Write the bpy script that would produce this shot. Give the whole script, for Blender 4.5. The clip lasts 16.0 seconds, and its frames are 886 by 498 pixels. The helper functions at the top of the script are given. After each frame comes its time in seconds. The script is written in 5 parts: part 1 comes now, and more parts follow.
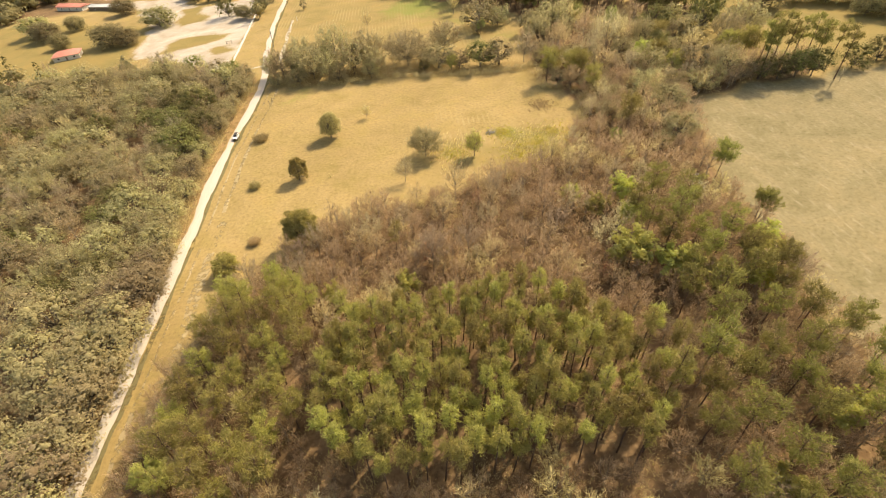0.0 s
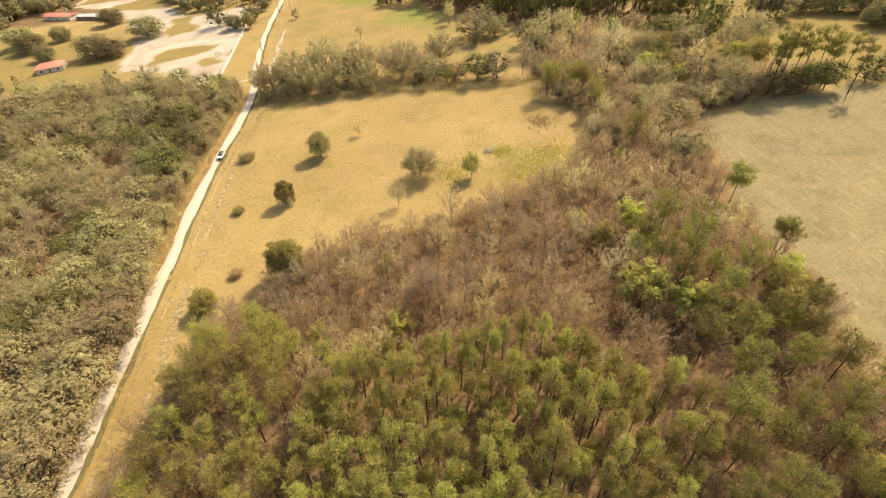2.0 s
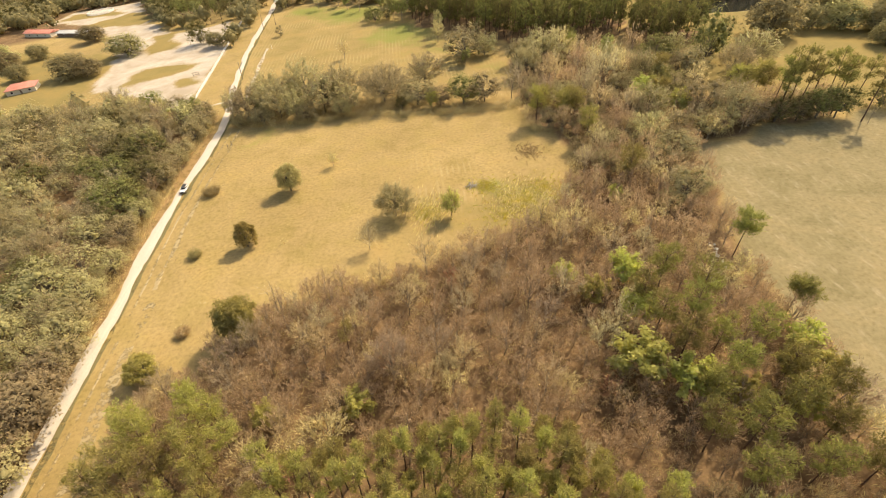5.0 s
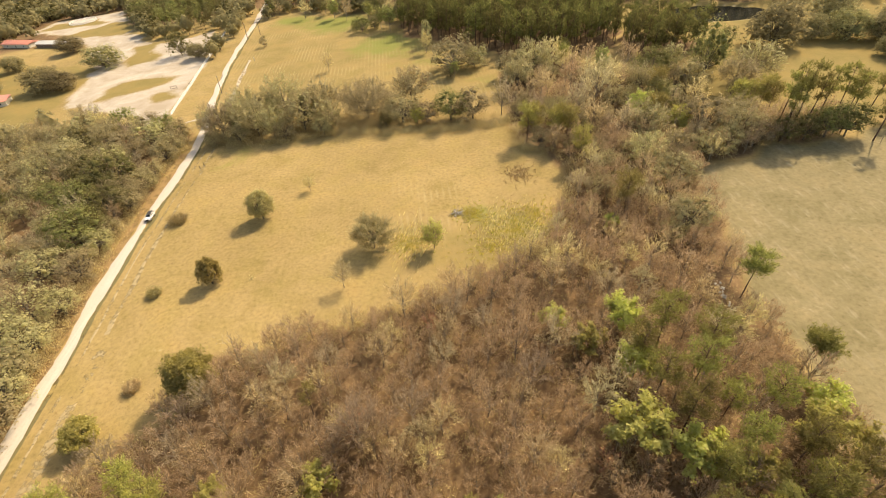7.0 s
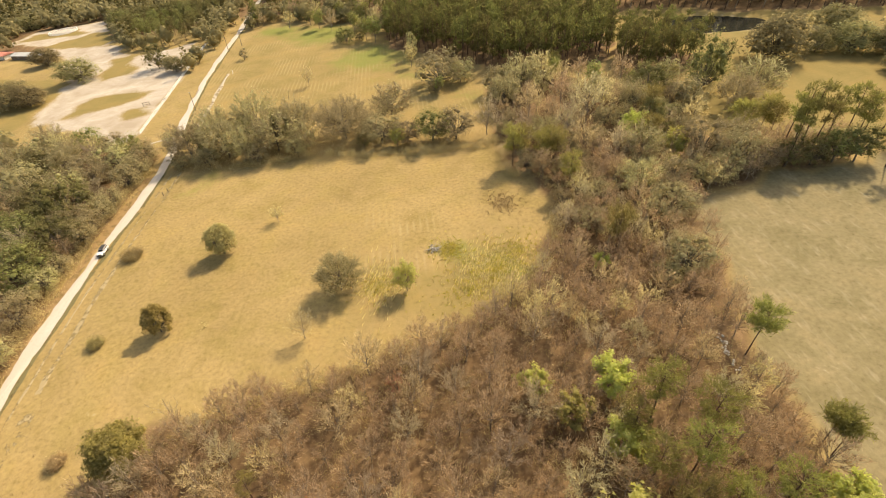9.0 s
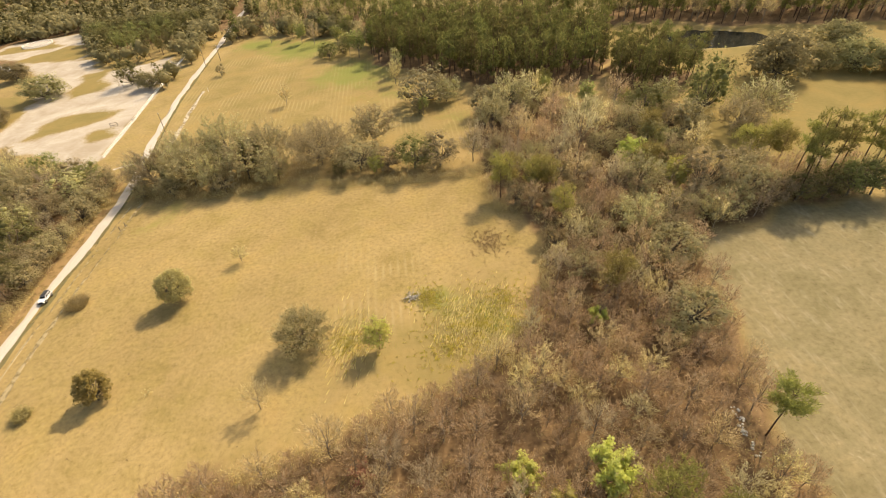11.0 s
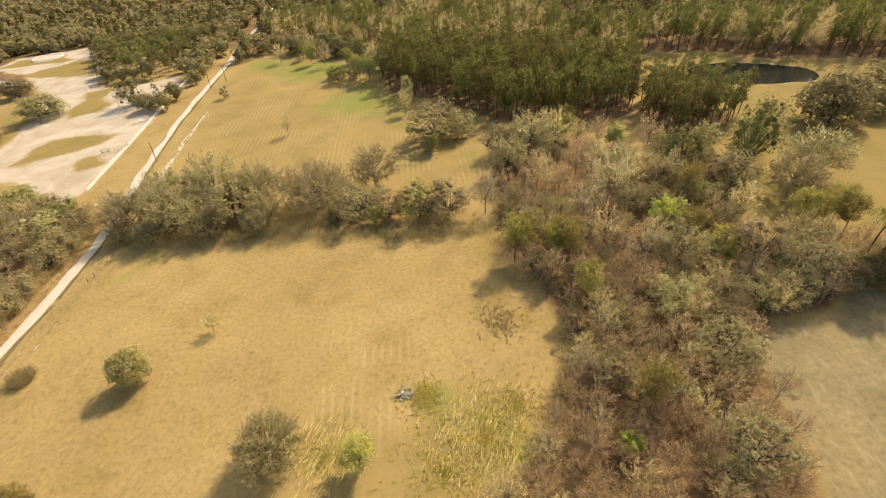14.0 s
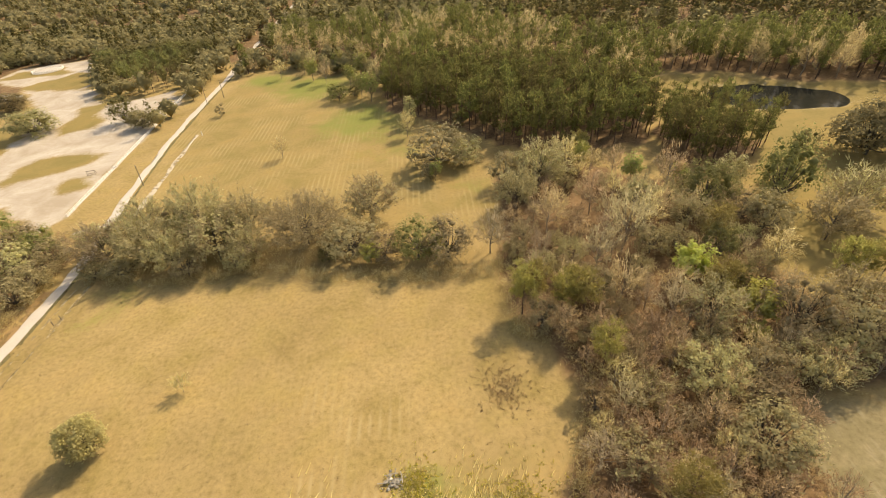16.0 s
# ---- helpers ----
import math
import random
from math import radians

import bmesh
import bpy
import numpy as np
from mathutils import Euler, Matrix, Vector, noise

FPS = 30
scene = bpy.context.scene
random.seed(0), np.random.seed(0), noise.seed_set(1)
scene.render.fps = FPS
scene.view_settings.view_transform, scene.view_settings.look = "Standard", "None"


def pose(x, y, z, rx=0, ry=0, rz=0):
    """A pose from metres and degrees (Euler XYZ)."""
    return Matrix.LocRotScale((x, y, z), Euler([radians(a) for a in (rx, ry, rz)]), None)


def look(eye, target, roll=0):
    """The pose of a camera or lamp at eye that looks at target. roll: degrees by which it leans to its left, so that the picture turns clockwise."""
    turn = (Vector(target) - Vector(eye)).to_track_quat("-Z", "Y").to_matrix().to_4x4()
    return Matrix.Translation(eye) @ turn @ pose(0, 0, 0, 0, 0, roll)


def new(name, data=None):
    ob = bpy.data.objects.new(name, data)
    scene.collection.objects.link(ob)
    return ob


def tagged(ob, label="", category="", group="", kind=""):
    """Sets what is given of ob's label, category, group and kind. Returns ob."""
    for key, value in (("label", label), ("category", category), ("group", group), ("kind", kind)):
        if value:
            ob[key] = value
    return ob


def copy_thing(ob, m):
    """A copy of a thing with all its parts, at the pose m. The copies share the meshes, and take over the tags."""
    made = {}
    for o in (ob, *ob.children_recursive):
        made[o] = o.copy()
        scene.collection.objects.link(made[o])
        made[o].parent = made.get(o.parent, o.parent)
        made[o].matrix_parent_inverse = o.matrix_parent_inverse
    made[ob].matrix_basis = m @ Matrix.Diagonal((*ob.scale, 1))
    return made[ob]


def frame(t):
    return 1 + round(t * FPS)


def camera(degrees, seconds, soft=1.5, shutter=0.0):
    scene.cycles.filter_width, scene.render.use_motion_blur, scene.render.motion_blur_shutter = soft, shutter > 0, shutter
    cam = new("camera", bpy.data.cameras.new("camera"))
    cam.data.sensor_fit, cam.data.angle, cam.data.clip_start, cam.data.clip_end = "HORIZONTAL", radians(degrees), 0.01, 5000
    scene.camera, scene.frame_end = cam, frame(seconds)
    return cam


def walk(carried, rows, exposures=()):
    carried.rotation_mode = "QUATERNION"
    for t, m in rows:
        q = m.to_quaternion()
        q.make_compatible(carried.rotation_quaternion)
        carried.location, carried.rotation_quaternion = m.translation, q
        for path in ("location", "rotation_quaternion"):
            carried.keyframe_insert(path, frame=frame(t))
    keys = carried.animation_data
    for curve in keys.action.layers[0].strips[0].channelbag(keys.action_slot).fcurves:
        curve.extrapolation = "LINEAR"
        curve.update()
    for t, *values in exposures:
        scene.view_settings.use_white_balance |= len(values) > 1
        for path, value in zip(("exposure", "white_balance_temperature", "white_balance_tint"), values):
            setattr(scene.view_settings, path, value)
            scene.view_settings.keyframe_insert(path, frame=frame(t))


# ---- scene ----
EXPOSURE, KELVIN, TINT = 0.82, 8700, 8
cam = camera(86.1, 16.0, soft=1.0)
PATH = [
    (0, (-18.041, -81.173, 87.863), (-18.07, -79.675, 86.538), -6.9),
    (0.5, (-18.053, -78.036, 87.815), (-18.078, -76.536, 86.492), -6.9),
    (1, (-17.842, -75.104, 87.611), (-17.863, -73.601, 86.291), -6.8),
    (1.5, (-17.392, -72.152, 87.317), (-17.412, -70.644, 86.003), -6.8),
    (2, (-16.719, -69.077, 87.201), (-16.737, -67.568, 85.888), -6.9),
    (2.5, (-15.725, -66.035, 87.081), (-15.742, -64.524, 85.77), -6.8),
    (3, (-14.5, -62.965, 87.021), (-14.519, -61.45, 85.715), -6.9),
    (3.5, (-13.34, -60.046, 86.91), (-13.358, -58.528, 85.608), -6.9),
    (4, (-11.483, -57.313, 86.648), (-11.505, -55.791, 85.352), -7.1),
    (6.5, (-4.355, -40.675, 85.356), (-4.368, -39.139, 84.075), -7.1),
    (7, (-2.773, -37.099, 85.106), (-2.783, -35.561, 83.828), -7.2),
    (7.5, (-0.644, -33.63, 84.748), (-0.657, -32.088, 83.475), -7.3),
    (8, (1.343, -29.858, 84.503), (1.334, -28.313, 83.233), -7.3),
    (8.5, (2.927, -25.717, 84.541), (2.925, -24.172, 83.271), -7.3),
    (9, (4.792, -21.815, 84.251), (4.789, -20.268, 82.984), -7.3),
    (11.5, (11.246, -0.868, 83.445), (11.272, 0.697, 82.2), -7.0),
    (12, (12.307, 3.277, 83.496), (12.332, 4.846, 82.256), -6.9),
    (12.5, (13.143, 7.618, 83.522), (13.162, 9.192, 82.288), -6.8),
    (13, (13.725, 11.668, 83.727), (13.71, 13.249, 82.502), -6.6),
    (13.5, (14.14, 15.878, 83.994), (14.118, 17.463, 82.774), -6.4),
    (14, (14.818, 20.07, 84.204), (14.786, 21.66, 82.991), -6.4),
    (14.5, (15.552, 24.106, 84.262), (15.511, 25.701, 83.056), -6.3),
    (15, (16.169, 28.419, 84.272), (16.116, 30.018, 83.073), -6.3),
    (15.5, (16.693, 32.709, 84.084), (16.634, 34.314, 82.893), -6.3),
    (16, (17.115, 36.779, 83.931), (17.061, 38.391, 82.748), -6.1),
]
walk(cam, [(t, look(e, g, r)) for t, e, g, r in PATH], exposures=[(0.0, EXPOSURE + 0.17, KELVIN, TINT), (4.0, EXPOSURE + 0.13, KELVIN, TINT), (9.0, EXPOSURE, KELVIN, TINT), (11.5, EXPOSURE - 0.06, KELVIN, TINT), (16.0, EXPOSURE - 0.1, KELVIN, TINT)])

# ---- light ----
SUN_AZ, SUN_EL = radians(45), radians(43)
sun_dir = Vector((math.cos(SUN_EL) * math.cos(SUN_AZ), math.cos(SUN_EL) * math.sin(SUN_AZ), math.sin(SUN_EL)))
world = bpy.data.worlds.new("sky")
scene.world = world
world.use_nodes = True
wn = world.node_tree
sky = wn.nodes.new("ShaderNodeTexSky")
sky.sky_type = "NISHITA"
sky.sun_disc = False
sky.sun_elevation = SUN_EL
sky.sun_rotation = radians(45)
sky.air_density, sky.dust_density = 1.0, 2.5
wn.nodes["Background"].inputs["Strength"].default_value = 0.15
wn.links.new(sky.outputs[0], wn.nodes["Background"].inputs["Color"])
sun_data = bpy.data.lights.new("sun", "SUN")
sun_data.energy, sun_data.angle, sun_data.color = 3.3, radians(0.6), (1.0, 0.93, 0.82)
sun = new("sun", sun_data)
sun.matrix_world = look(sun_dir * 300, (0, 0, 0))


# ---- materials ----
class Nodes:
    """Short writing for a node material."""

    def __init__(self, name):
        self.mat = bpy.data.materials.new(name)
        self.mat.use_nodes = True
        self.tree = self.mat.node_tree
        self.tree.nodes.clear()

    def node(self, kind, **sockets):
        n = self.tree.nodes.new(kind)
        for k, v in sockets.items():
            self.plug(n, k, v)
        return n

    def plug(self, n, k, v):
        sock = n.inputs[int(k[1:])] if k[0] == "i" and k[1:].isdigit() else n.inputs[k.replace("_", " ")]
        if isinstance(v, bpy.types.NodeSocket):
            self.tree.links.new(v, sock)
        else:
            sock.default_value = v

    def place(self):
        return self.tree.nodes.new("ShaderNodeTexCoord").outputs["Object"]

    def world_place(self):
        return self.tree.nodes.new("ShaderNodeNewGeometry").outputs["Position"]

    def noise(self, vec, scale, detail=3.0, rough=0.55, dist=0.0):
        n = self.node("ShaderNodeTexNoise", Vector=vec, Scale=scale, Detail=detail, Roughness=rough, Distortion=dist)
        return n.outputs["Fac"]

    def ramp(self, fac, *stops):
        n = self.node("ShaderNodeValToRGB", Fac=fac)
        e = n.color_ramp.elements
        while len(e) < len(stops):
            e.new(0.5)
        for s, (p, c) in zip(e, stops):
            s.position, s.color = p, (*c, 1) if len(c) == 3 else c
        return n.outputs["Color"]

    def mix(self, fac, a, b, blend="MIX"):
        n = self.tree.nodes.new("ShaderNodeMix")
        n.data_type, n.blend_type = "RGBA", blend
        for s, v in zip((n.inputs[0], n.inputs[6], n.inputs[7]), (fac, a, b)):
            if isinstance(v, bpy.types.NodeSocket):
                self.tree.links.new(v, s)
            else:
                s.default_value = (*v, 1) if isinstance(v, tuple) and len(v) == 3 else v
        return n.outputs[2]

    def math(self, op, a, b=0.0, c=0.0, clamp=False):
        n = self.tree.nodes.new("ShaderNodeMath")
        n.operation, n.use_clamp = op, clamp
        for s, v in zip(n.inputs, (a, b, c)):
            if isinstance(v, bpy.types.NodeSocket):
                self.tree.links.new(v, s)
            else:
                s.default_value = v
        return n.outputs[0]

    def bump(self, height, strength=0.4, distance=0.1):
        return self.node("ShaderNodeBump", Height=height, Strength=strength, Distance=distance).outputs[0]

    def out(self, shader):
        o = self.tree.nodes.new("ShaderNodeOutputMaterial")
        self.tree.links.new(shader, o.inputs[0])
        return self.mat

    def finish(self, color, rough=0.9, metal=0.0, normal=None, spec=0.3):
        p = self.node("ShaderNodeBsdfPrincipled", Roughness=rough, Metallic=metal)
        self.plug(p, "Base_Color", color if not isinstance(color, tuple) else (*color, 1))
        p.inputs["Specular IOR Level"].default_value = spec
        if normal is not None:
            self.plug(p, "Normal", normal)
        return self.out(p.outputs[0])


def leaf_material(name, dark, mid, light, through_light=0.5, spread=0.55):
    """Foliage: every clump, every bough and every plant has its own shade."""
    n = Nodes(name)
    isl = n.tree.nodes.new("ShaderNodeNewGeometry").outputs["Random Per Island"]
    obj = n.tree.nodes.new("ShaderNodeObjectInfo").outputs["Random"]
    near = lambda c: tuple(m + (v - m) * spread for v, m in zip(c, mid))
    c = n.ramp(isl, (0.0, near(dark)), (0.5, mid), (1.0, near(light)))
    hsv = n.node("ShaderNodeHueSaturation", Color=c)
    bough = n.noise(n.place(), 0.45, 3.0, 0.6)
    n.plug(hsv, "Hue", n.math("MULTIPLY_ADD", obj, 0.05, 0.475))
    n.plug(hsv, "Value", n.math("MULTIPLY", n.math("MULTIPLY_ADD", obj, 0.5, 0.85), n.math("MULTIPLY_ADD", bough, 0.7, 0.7)))
    n.plug(hsv, "Saturation", n.math("MULTIPLY_ADD", bough, 0.3, 0.8))
    col = hsv.outputs[0]
    d = n.node("ShaderNodeBsdfDiffuse", Color=col, Roughness=0.6)
    t = n.node("ShaderNodeBsdfTranslucent", Color=col)
    m = n.node("ShaderNodeMixShader", Fac=through_light)
    n.tree.links.new(d.outputs[0], m.inputs[1])
    n.tree.links.new(t.outputs[0], m.inputs[2])
    return n.out(m.outputs[0])


def bark_material(name, dark, light):
    n = Nodes(name)
    p = n.place()
    f = n.noise(p, 3.0, 5.0)
    obj = n.tree.nodes.new("ShaderNodeObjectInfo").outputs["Random"]
    c = n.ramp(f, (0.25, dark), (0.75, light))
    hsv = n.node("ShaderNodeHueSaturation", Color=c, Saturation=1.0)
    n.plug(hsv, "Value", n.math("MULTIPLY_ADD", obj, 0.5, 0.75))
    return n.finish(hsv.outputs[0], 0.95, normal=n.bump(n.noise(p, 14.0, 4.0), 0.5, 0.05))


LEAF = {
    "pine": leaf_material("pine_needles", (0.206, 0.188, 0.0536), (0.312, 0.278, 0.0813), (0.432, 0.377, 0.131)),
    "mid_pine": leaf_material("mid_green_pine_needles", (0.138, 0.131, 0.0369), (0.228, 0.209, 0.0615), (0.356, 0.309, 0.105)),
    "dark_pine": leaf_material("dark_pine_needles", (0.0877, 0.0893, 0.0295), (0.155, 0.148, 0.0476), (0.264, 0.223, 0.0785)),
    "oak": leaf_material("grey_green_oak_leaves", (0.28, 0.232, 0.119), (0.369, 0.311, 0.164), (0.47, 0.4, 0.227)),
    "green_oak": leaf_material("green_oak_leaves", (0.135, 0.132, 0.046), (0.21, 0.195, 0.074), (0.32, 0.285, 0.125)),
    "oval": leaf_material("olive_evergreen_leaves", (0.23, 0.187, 0.0805), (0.356, 0.294, 0.132), (0.494, 0.414, 0.201)),
    "cedar": leaf_material("dark_cedar_leaves", (0.213, 0.19, 0.0525), (0.35, 0.306, 0.09), (0.537, 0.45, 0.163)),
    "spring": leaf_material("spring_leaves", (0.32, 0.31, 0.07), (0.42, 0.4, 0.115), (0.53, 0.495, 0.19)),
    "pale_spring": leaf_material("pale_green_leaves", (0.22, 0.225, 0.065), (0.31, 0.31, 0.1), (0.42, 0.4, 0.16)),
    "red": leaf_material("red_buds", (0.32, 0.16, 0.095), (0.43, 0.24, 0.145), (0.55, 0.36, 0.22)),
    "twig": leaf_material("bare_twigs", (0.254, 0.184, 0.0869), (0.473, 0.364, 0.186), (0.787, 0.65, 0.383)),
    "grey_twig": leaf_material("pale_grey_twigs", (0.273, 0.209, 0.119), (0.387, 0.307, 0.186), (0.502, 0.418, 0.277)),
    "tan_leaf": leaf_material("dry_tan_leaves", (0.2, 0.145, 0.07), (0.32, 0.235, 0.12), (0.45, 0.34, 0.19)),
    "far": leaf_material("distant_grey_olive_leaves", (0.199, 0.176, 0.0839), (0.305, 0.267, 0.129), (0.427, 0.373, 0.183)),
    "weed": leaf_material("green_weeds", (0.333, 0.314, 0.05), (0.483, 0.431, 0.075), (0.644, 0.549, 0.14)),
    "straw": leaf_material("dry_straw", (0.44, 0.352, 0.143), (0.594, 0.495, 0.22), (0.77, 0.682, 0.385)),
}
BARK = {
    "pine": bark_material("reddish_pine_bark", (0.07, 0.042, 0.028), (0.17, 0.105, 0.07)),
    "oak": bark_material("grey_brown_oak_bark", (0.07, 0.055, 0.042), (0.19, 0.16, 0.125)),
    "bare": bark_material("pale_hardwood_bark", (0.16, 0.12, 0.085), (0.36, 0.3, 0.23)),
}


def plain(name, color, rough=0.8, grain=6.0, vary=0.25, metal=0.0, bump=0.2):
    """A surface of one colour with stains at two scales."""
    n = Nodes(name)
    p = n.place()
    lo = tuple(v * (1 - vary) for v in color)
    hi = tuple(min(1, v * (1 + vary)) for v in color)
    f = n.math("ADD", n.math("MULTIPLY", n.noise(p, grain, 4.0), 0.6), n.math("MULTIPLY", n.noise(p, grain * 0.11, 2.0), 0.4))
    c = n.ramp(f, (0.3, lo), (0.7, hi))
    return n.finish(c, rough, metal, n.bump(n.noise(p, grain * 4, 3.0), bump, 0.02))


def ground_material():
    n = Nodes("pasture_and_woodland_ground")
    p = n.world_place()
    big = n.noise(p, 0.018, 4.0, 0.6)
    mid = n.noise(p, 0.11, 5.0, 0.6)
    fine = n.noise(p, 0.9, 5.0, 0.65)
    grit = n.noise(p, 5.0, 3.0, 0.7)
    cover = n.tree.nodes.new("ShaderNodeAttribute")
    cover.attribute_name = "cover"
    tone = n.tree.nodes.new("ShaderNodeAttribute")
    tone.attribute_name = "tone"
    csep = n.node("ShaderNodeSeparateColor", Color=cover.outputs["Color"])
    tsep = n.node("ShaderNodeSeparateColor", Color=tone.outputs["Color"])

    def edged(sock, amount=0.7):
        k = n.math("ADD", n.math("MULTIPLY", mid, 0.55), n.math("MULTIPLY", fine, 0.45))
        s = n.math("MULTIPLY_ADD", n.math("SUBTRACT", k, 0.5), amount * 2, sock)
        return n.math("MULTIPLY", n.math("SUBTRACT", s, 0.25, clamp=True), 2.0, clamp=True)

    dry = n.mix(n.ramp(big, (0.35, (0, 0, 0)), (0.65, (1, 1, 1))), (0.25, 0.18, 0.082), (0.32, 0.231, 0.108))
    dry = n.mix(n.math("MULTIPLY", n.ramp(mid, (0.45, (0, 0, 0)), (0.7, (1, 1, 1))), 0.5), dry, (0.262, 0.2, 0.074))
    patch = n.noise(p, 0.06, 6.0, 0.68, 0.6)
    dry = n.mix(1.0, dry, n.ramp(patch, (0.3, (0.8, 0.8, 0.72)), (0.5, (1, 1, 1)), (0.7, (1.1, 1.06, 1.0))), "MULTIPLY")
    speck = n.ramp(n.math("ADD", n.math("MULTIPLY", fine, 0.6), n.math("MULTIPLY", grit, 0.4)), (0.33, (0.66, 0.63, 0.55)), (0.46, (0.97, 0.97, 0.95)), (0.62, (1.2, 1.19, 1.15)))
    dry = n.mix(1.0, dry, speck, "MULTIPLY")
    # mown lines that run away along the fields
    sx = n.node("ShaderNodeSeparateXYZ", Vector=p)
    wob = n.math("MULTIPLY_ADD", patch, 1.2, sx.outputs["X"])
    line = n.math("SINE", n.math("MULTIPLY", n.math("MULTIPLY_ADD", sx.outputs["Y"], 0.035, wob), 3.1))
    line = n.math("MULTIPLY", n.math("POWER", n.math("MULTIPLY_ADD", line, 0.5, 0.5), 3.0), tsep.outputs["Blue"])
    line = n.math("MULTIPLY", line, n.ramp(n.noise(p, 0.05, 3.0), (0.45, (0, 0, 0)), (0.62, (1, 1, 1))))
    pale = n.mix(mid, (0.168, 0.138, 0.075), (0.245, 0.2, 0.117))
    pale = n.mix(1.0, pale, speck, "MULTIPLY")
    pale = n.mix(1.0, pale, n.ramp(patch, (0.3, (0.78, 0.8, 0.74)), (0.5, (1, 1, 1)), (0.7, (1.14, 1.1, 1.06))), "MULTIPLY")
    streak = n.noise(n.node("ShaderNodeMapping", Vector=p, Scale=(0.5, 0.12, 1.0), Rotation=(0, 0, radians(25))).outputs[0], 1.3, 4.0, 0.7)
    pale = n.mix(n.math("MULTIPLY", n.ramp(streak, (0.55, (0, 0, 0)), (0.75, (1, 1, 1))), 0.6), pale, (0.336, 0.287, 0.189))
    col = n.mix(edged(tsep.outputs["Red"], 0.3), dry, pale)
    gold = n.mix(fine, (0.19, 0.144, 0.052), (0.265, 0.197, 0.08))
    gold = n.mix(1.0, gold, n.ramp(patch, (0.3, (0.8, 0.85, 0.8)), (0.5, (1, 1, 1)), (0.7, (1.12, 1.06, 1.0))), "MULTIPLY")
    col = n.mix(edged(tsep.outputs["Green"], 0.3), col, gold)
    col = n.mix(n.math("MULTIPLY", line, 0.5), col, (0.44, 0.35, 0.19))
    green = n.mix(fine, (0.125, 0.157, 0.036), (0.215, 0.228, 0.062))
    col = n.mix(n.math("MULTIPLY", edged(csep.outputs["Blue"], 0.8), 0.8), col, green)
    litter = n.mix(n.ramp(mid, (0.35, (0, 0, 0)), (0.7, (1, 1, 1))), (0.155, 0.1, 0.054), (0.26, 0.17, 0.094))
    litter = n.mix(1.0, litter, n.ramp(fine, (0.25, (0.45, 0.4, 0.38)), (0.6, (1, 1, 1)), (0.8, (1.25, 1.2, 1.15))), "MULTIPLY")
    col = n.mix(edged(csep.outputs["Red"], 0.5), col, litter)
    sand = n.mix(n.ramp(patch, (0.35, (0, 0, 0)), (0.65, (1, 1, 1))), (0.33, 0.272, 0.21), (0.47, 0.415, 0.355))
    sand = n.mix(n.math("MULTIPLY", n.ramp(fine, (0.4, (1, 1, 1)), (0.55, (0, 0, 0))), 0.25), sand, (0.322, 0.259, 0.168))
    col = n.mix(edged(csep.outputs["Green"], 0.95), col, sand)
    h = n.math("ADD", n.math("MULTIPLY", fine, 0.6), n.math("MULTIPLY", grit, 0.25))
    return n.finish(col, 1.0, normal=n.bump(h, 0.15, 0.2), spec=0.1)


def sand_road_material():
    n = Nodes("white_limerock_road")
    p = n.world_place()
    mid, fine = n.noise(n.node("ShaderNodeMapping", Vector=p, Scale=(3.2, 0.22, 1.0)).outputs[0], 0.55, 4.0, 0.6), n.noise(p, 2.2, 5.0, 0.65)
    c = n.mix(mid, (0.39, 0.335, 0.285), (0.56, 0.512, 0.455))
    c = n.mix(n.math("MULTIPLY", n.ramp(fine, (0.35, (1, 1, 1)), (0.5, (0, 0, 0))), 0.35), c, (0.35, 0.294, 0.217))
    return n.finish(c, 0.95, normal=n.bump(fine, 0.4, 0.08), spec=0.15)


def worn_strip_material(name, color, cover=0.5, scale=0.5):
    """Soil that shows through the grass in broken stretches."""
    n = Nodes(name)
    p = n.world_place()
    fine = n.noise(p, 2.5, 4.0)
    patch = n.math("ADD", n.math("MULTIPLY", n.noise(p, scale, 4.0, 0.65), 0.6), n.math("MULTIPLY", n.noise(p, 0.045, 3.0), 0.4))
    c = n.mix(fine, tuple(v * 0.75 for v in color), color)
    d = n.node("ShaderNodeBsdfDiffuse", Color=c)
    t = n.node("ShaderNodeBsdfTransparent")
    m = n.node("ShaderNodeMixShader", Fac=n.ramp(patch, (cover - 0.04, (0, 0, 0)), (cover + 0.05, (1, 1, 1))))
    n.tree.links.new(t.outputs[0], m.inputs[1])
    n.tree.links.new(d.outputs[0], m.inputs[2])
    return n.out(m.outputs[0])


def water_material():
    n = Nodes("dark_pond_water")
    p = n.world_place()
    rip = n.noise(n.node("ShaderNodeMapping", Vector=p, Scale=(0.35, 1.0, 1.0)).outputs[0], 1.6, 4.0)
    mat = n.finish((0.02, 0.02, 0.016), 0.08, normal=n.bump(rip, 0.1, 0.05), spec=0.4)
    for node in n.tree.nodes:
        if node.type == "BSDF_PRINCIPLED":
            node.inputs["IOR"].default_value = 1.1
    return mat


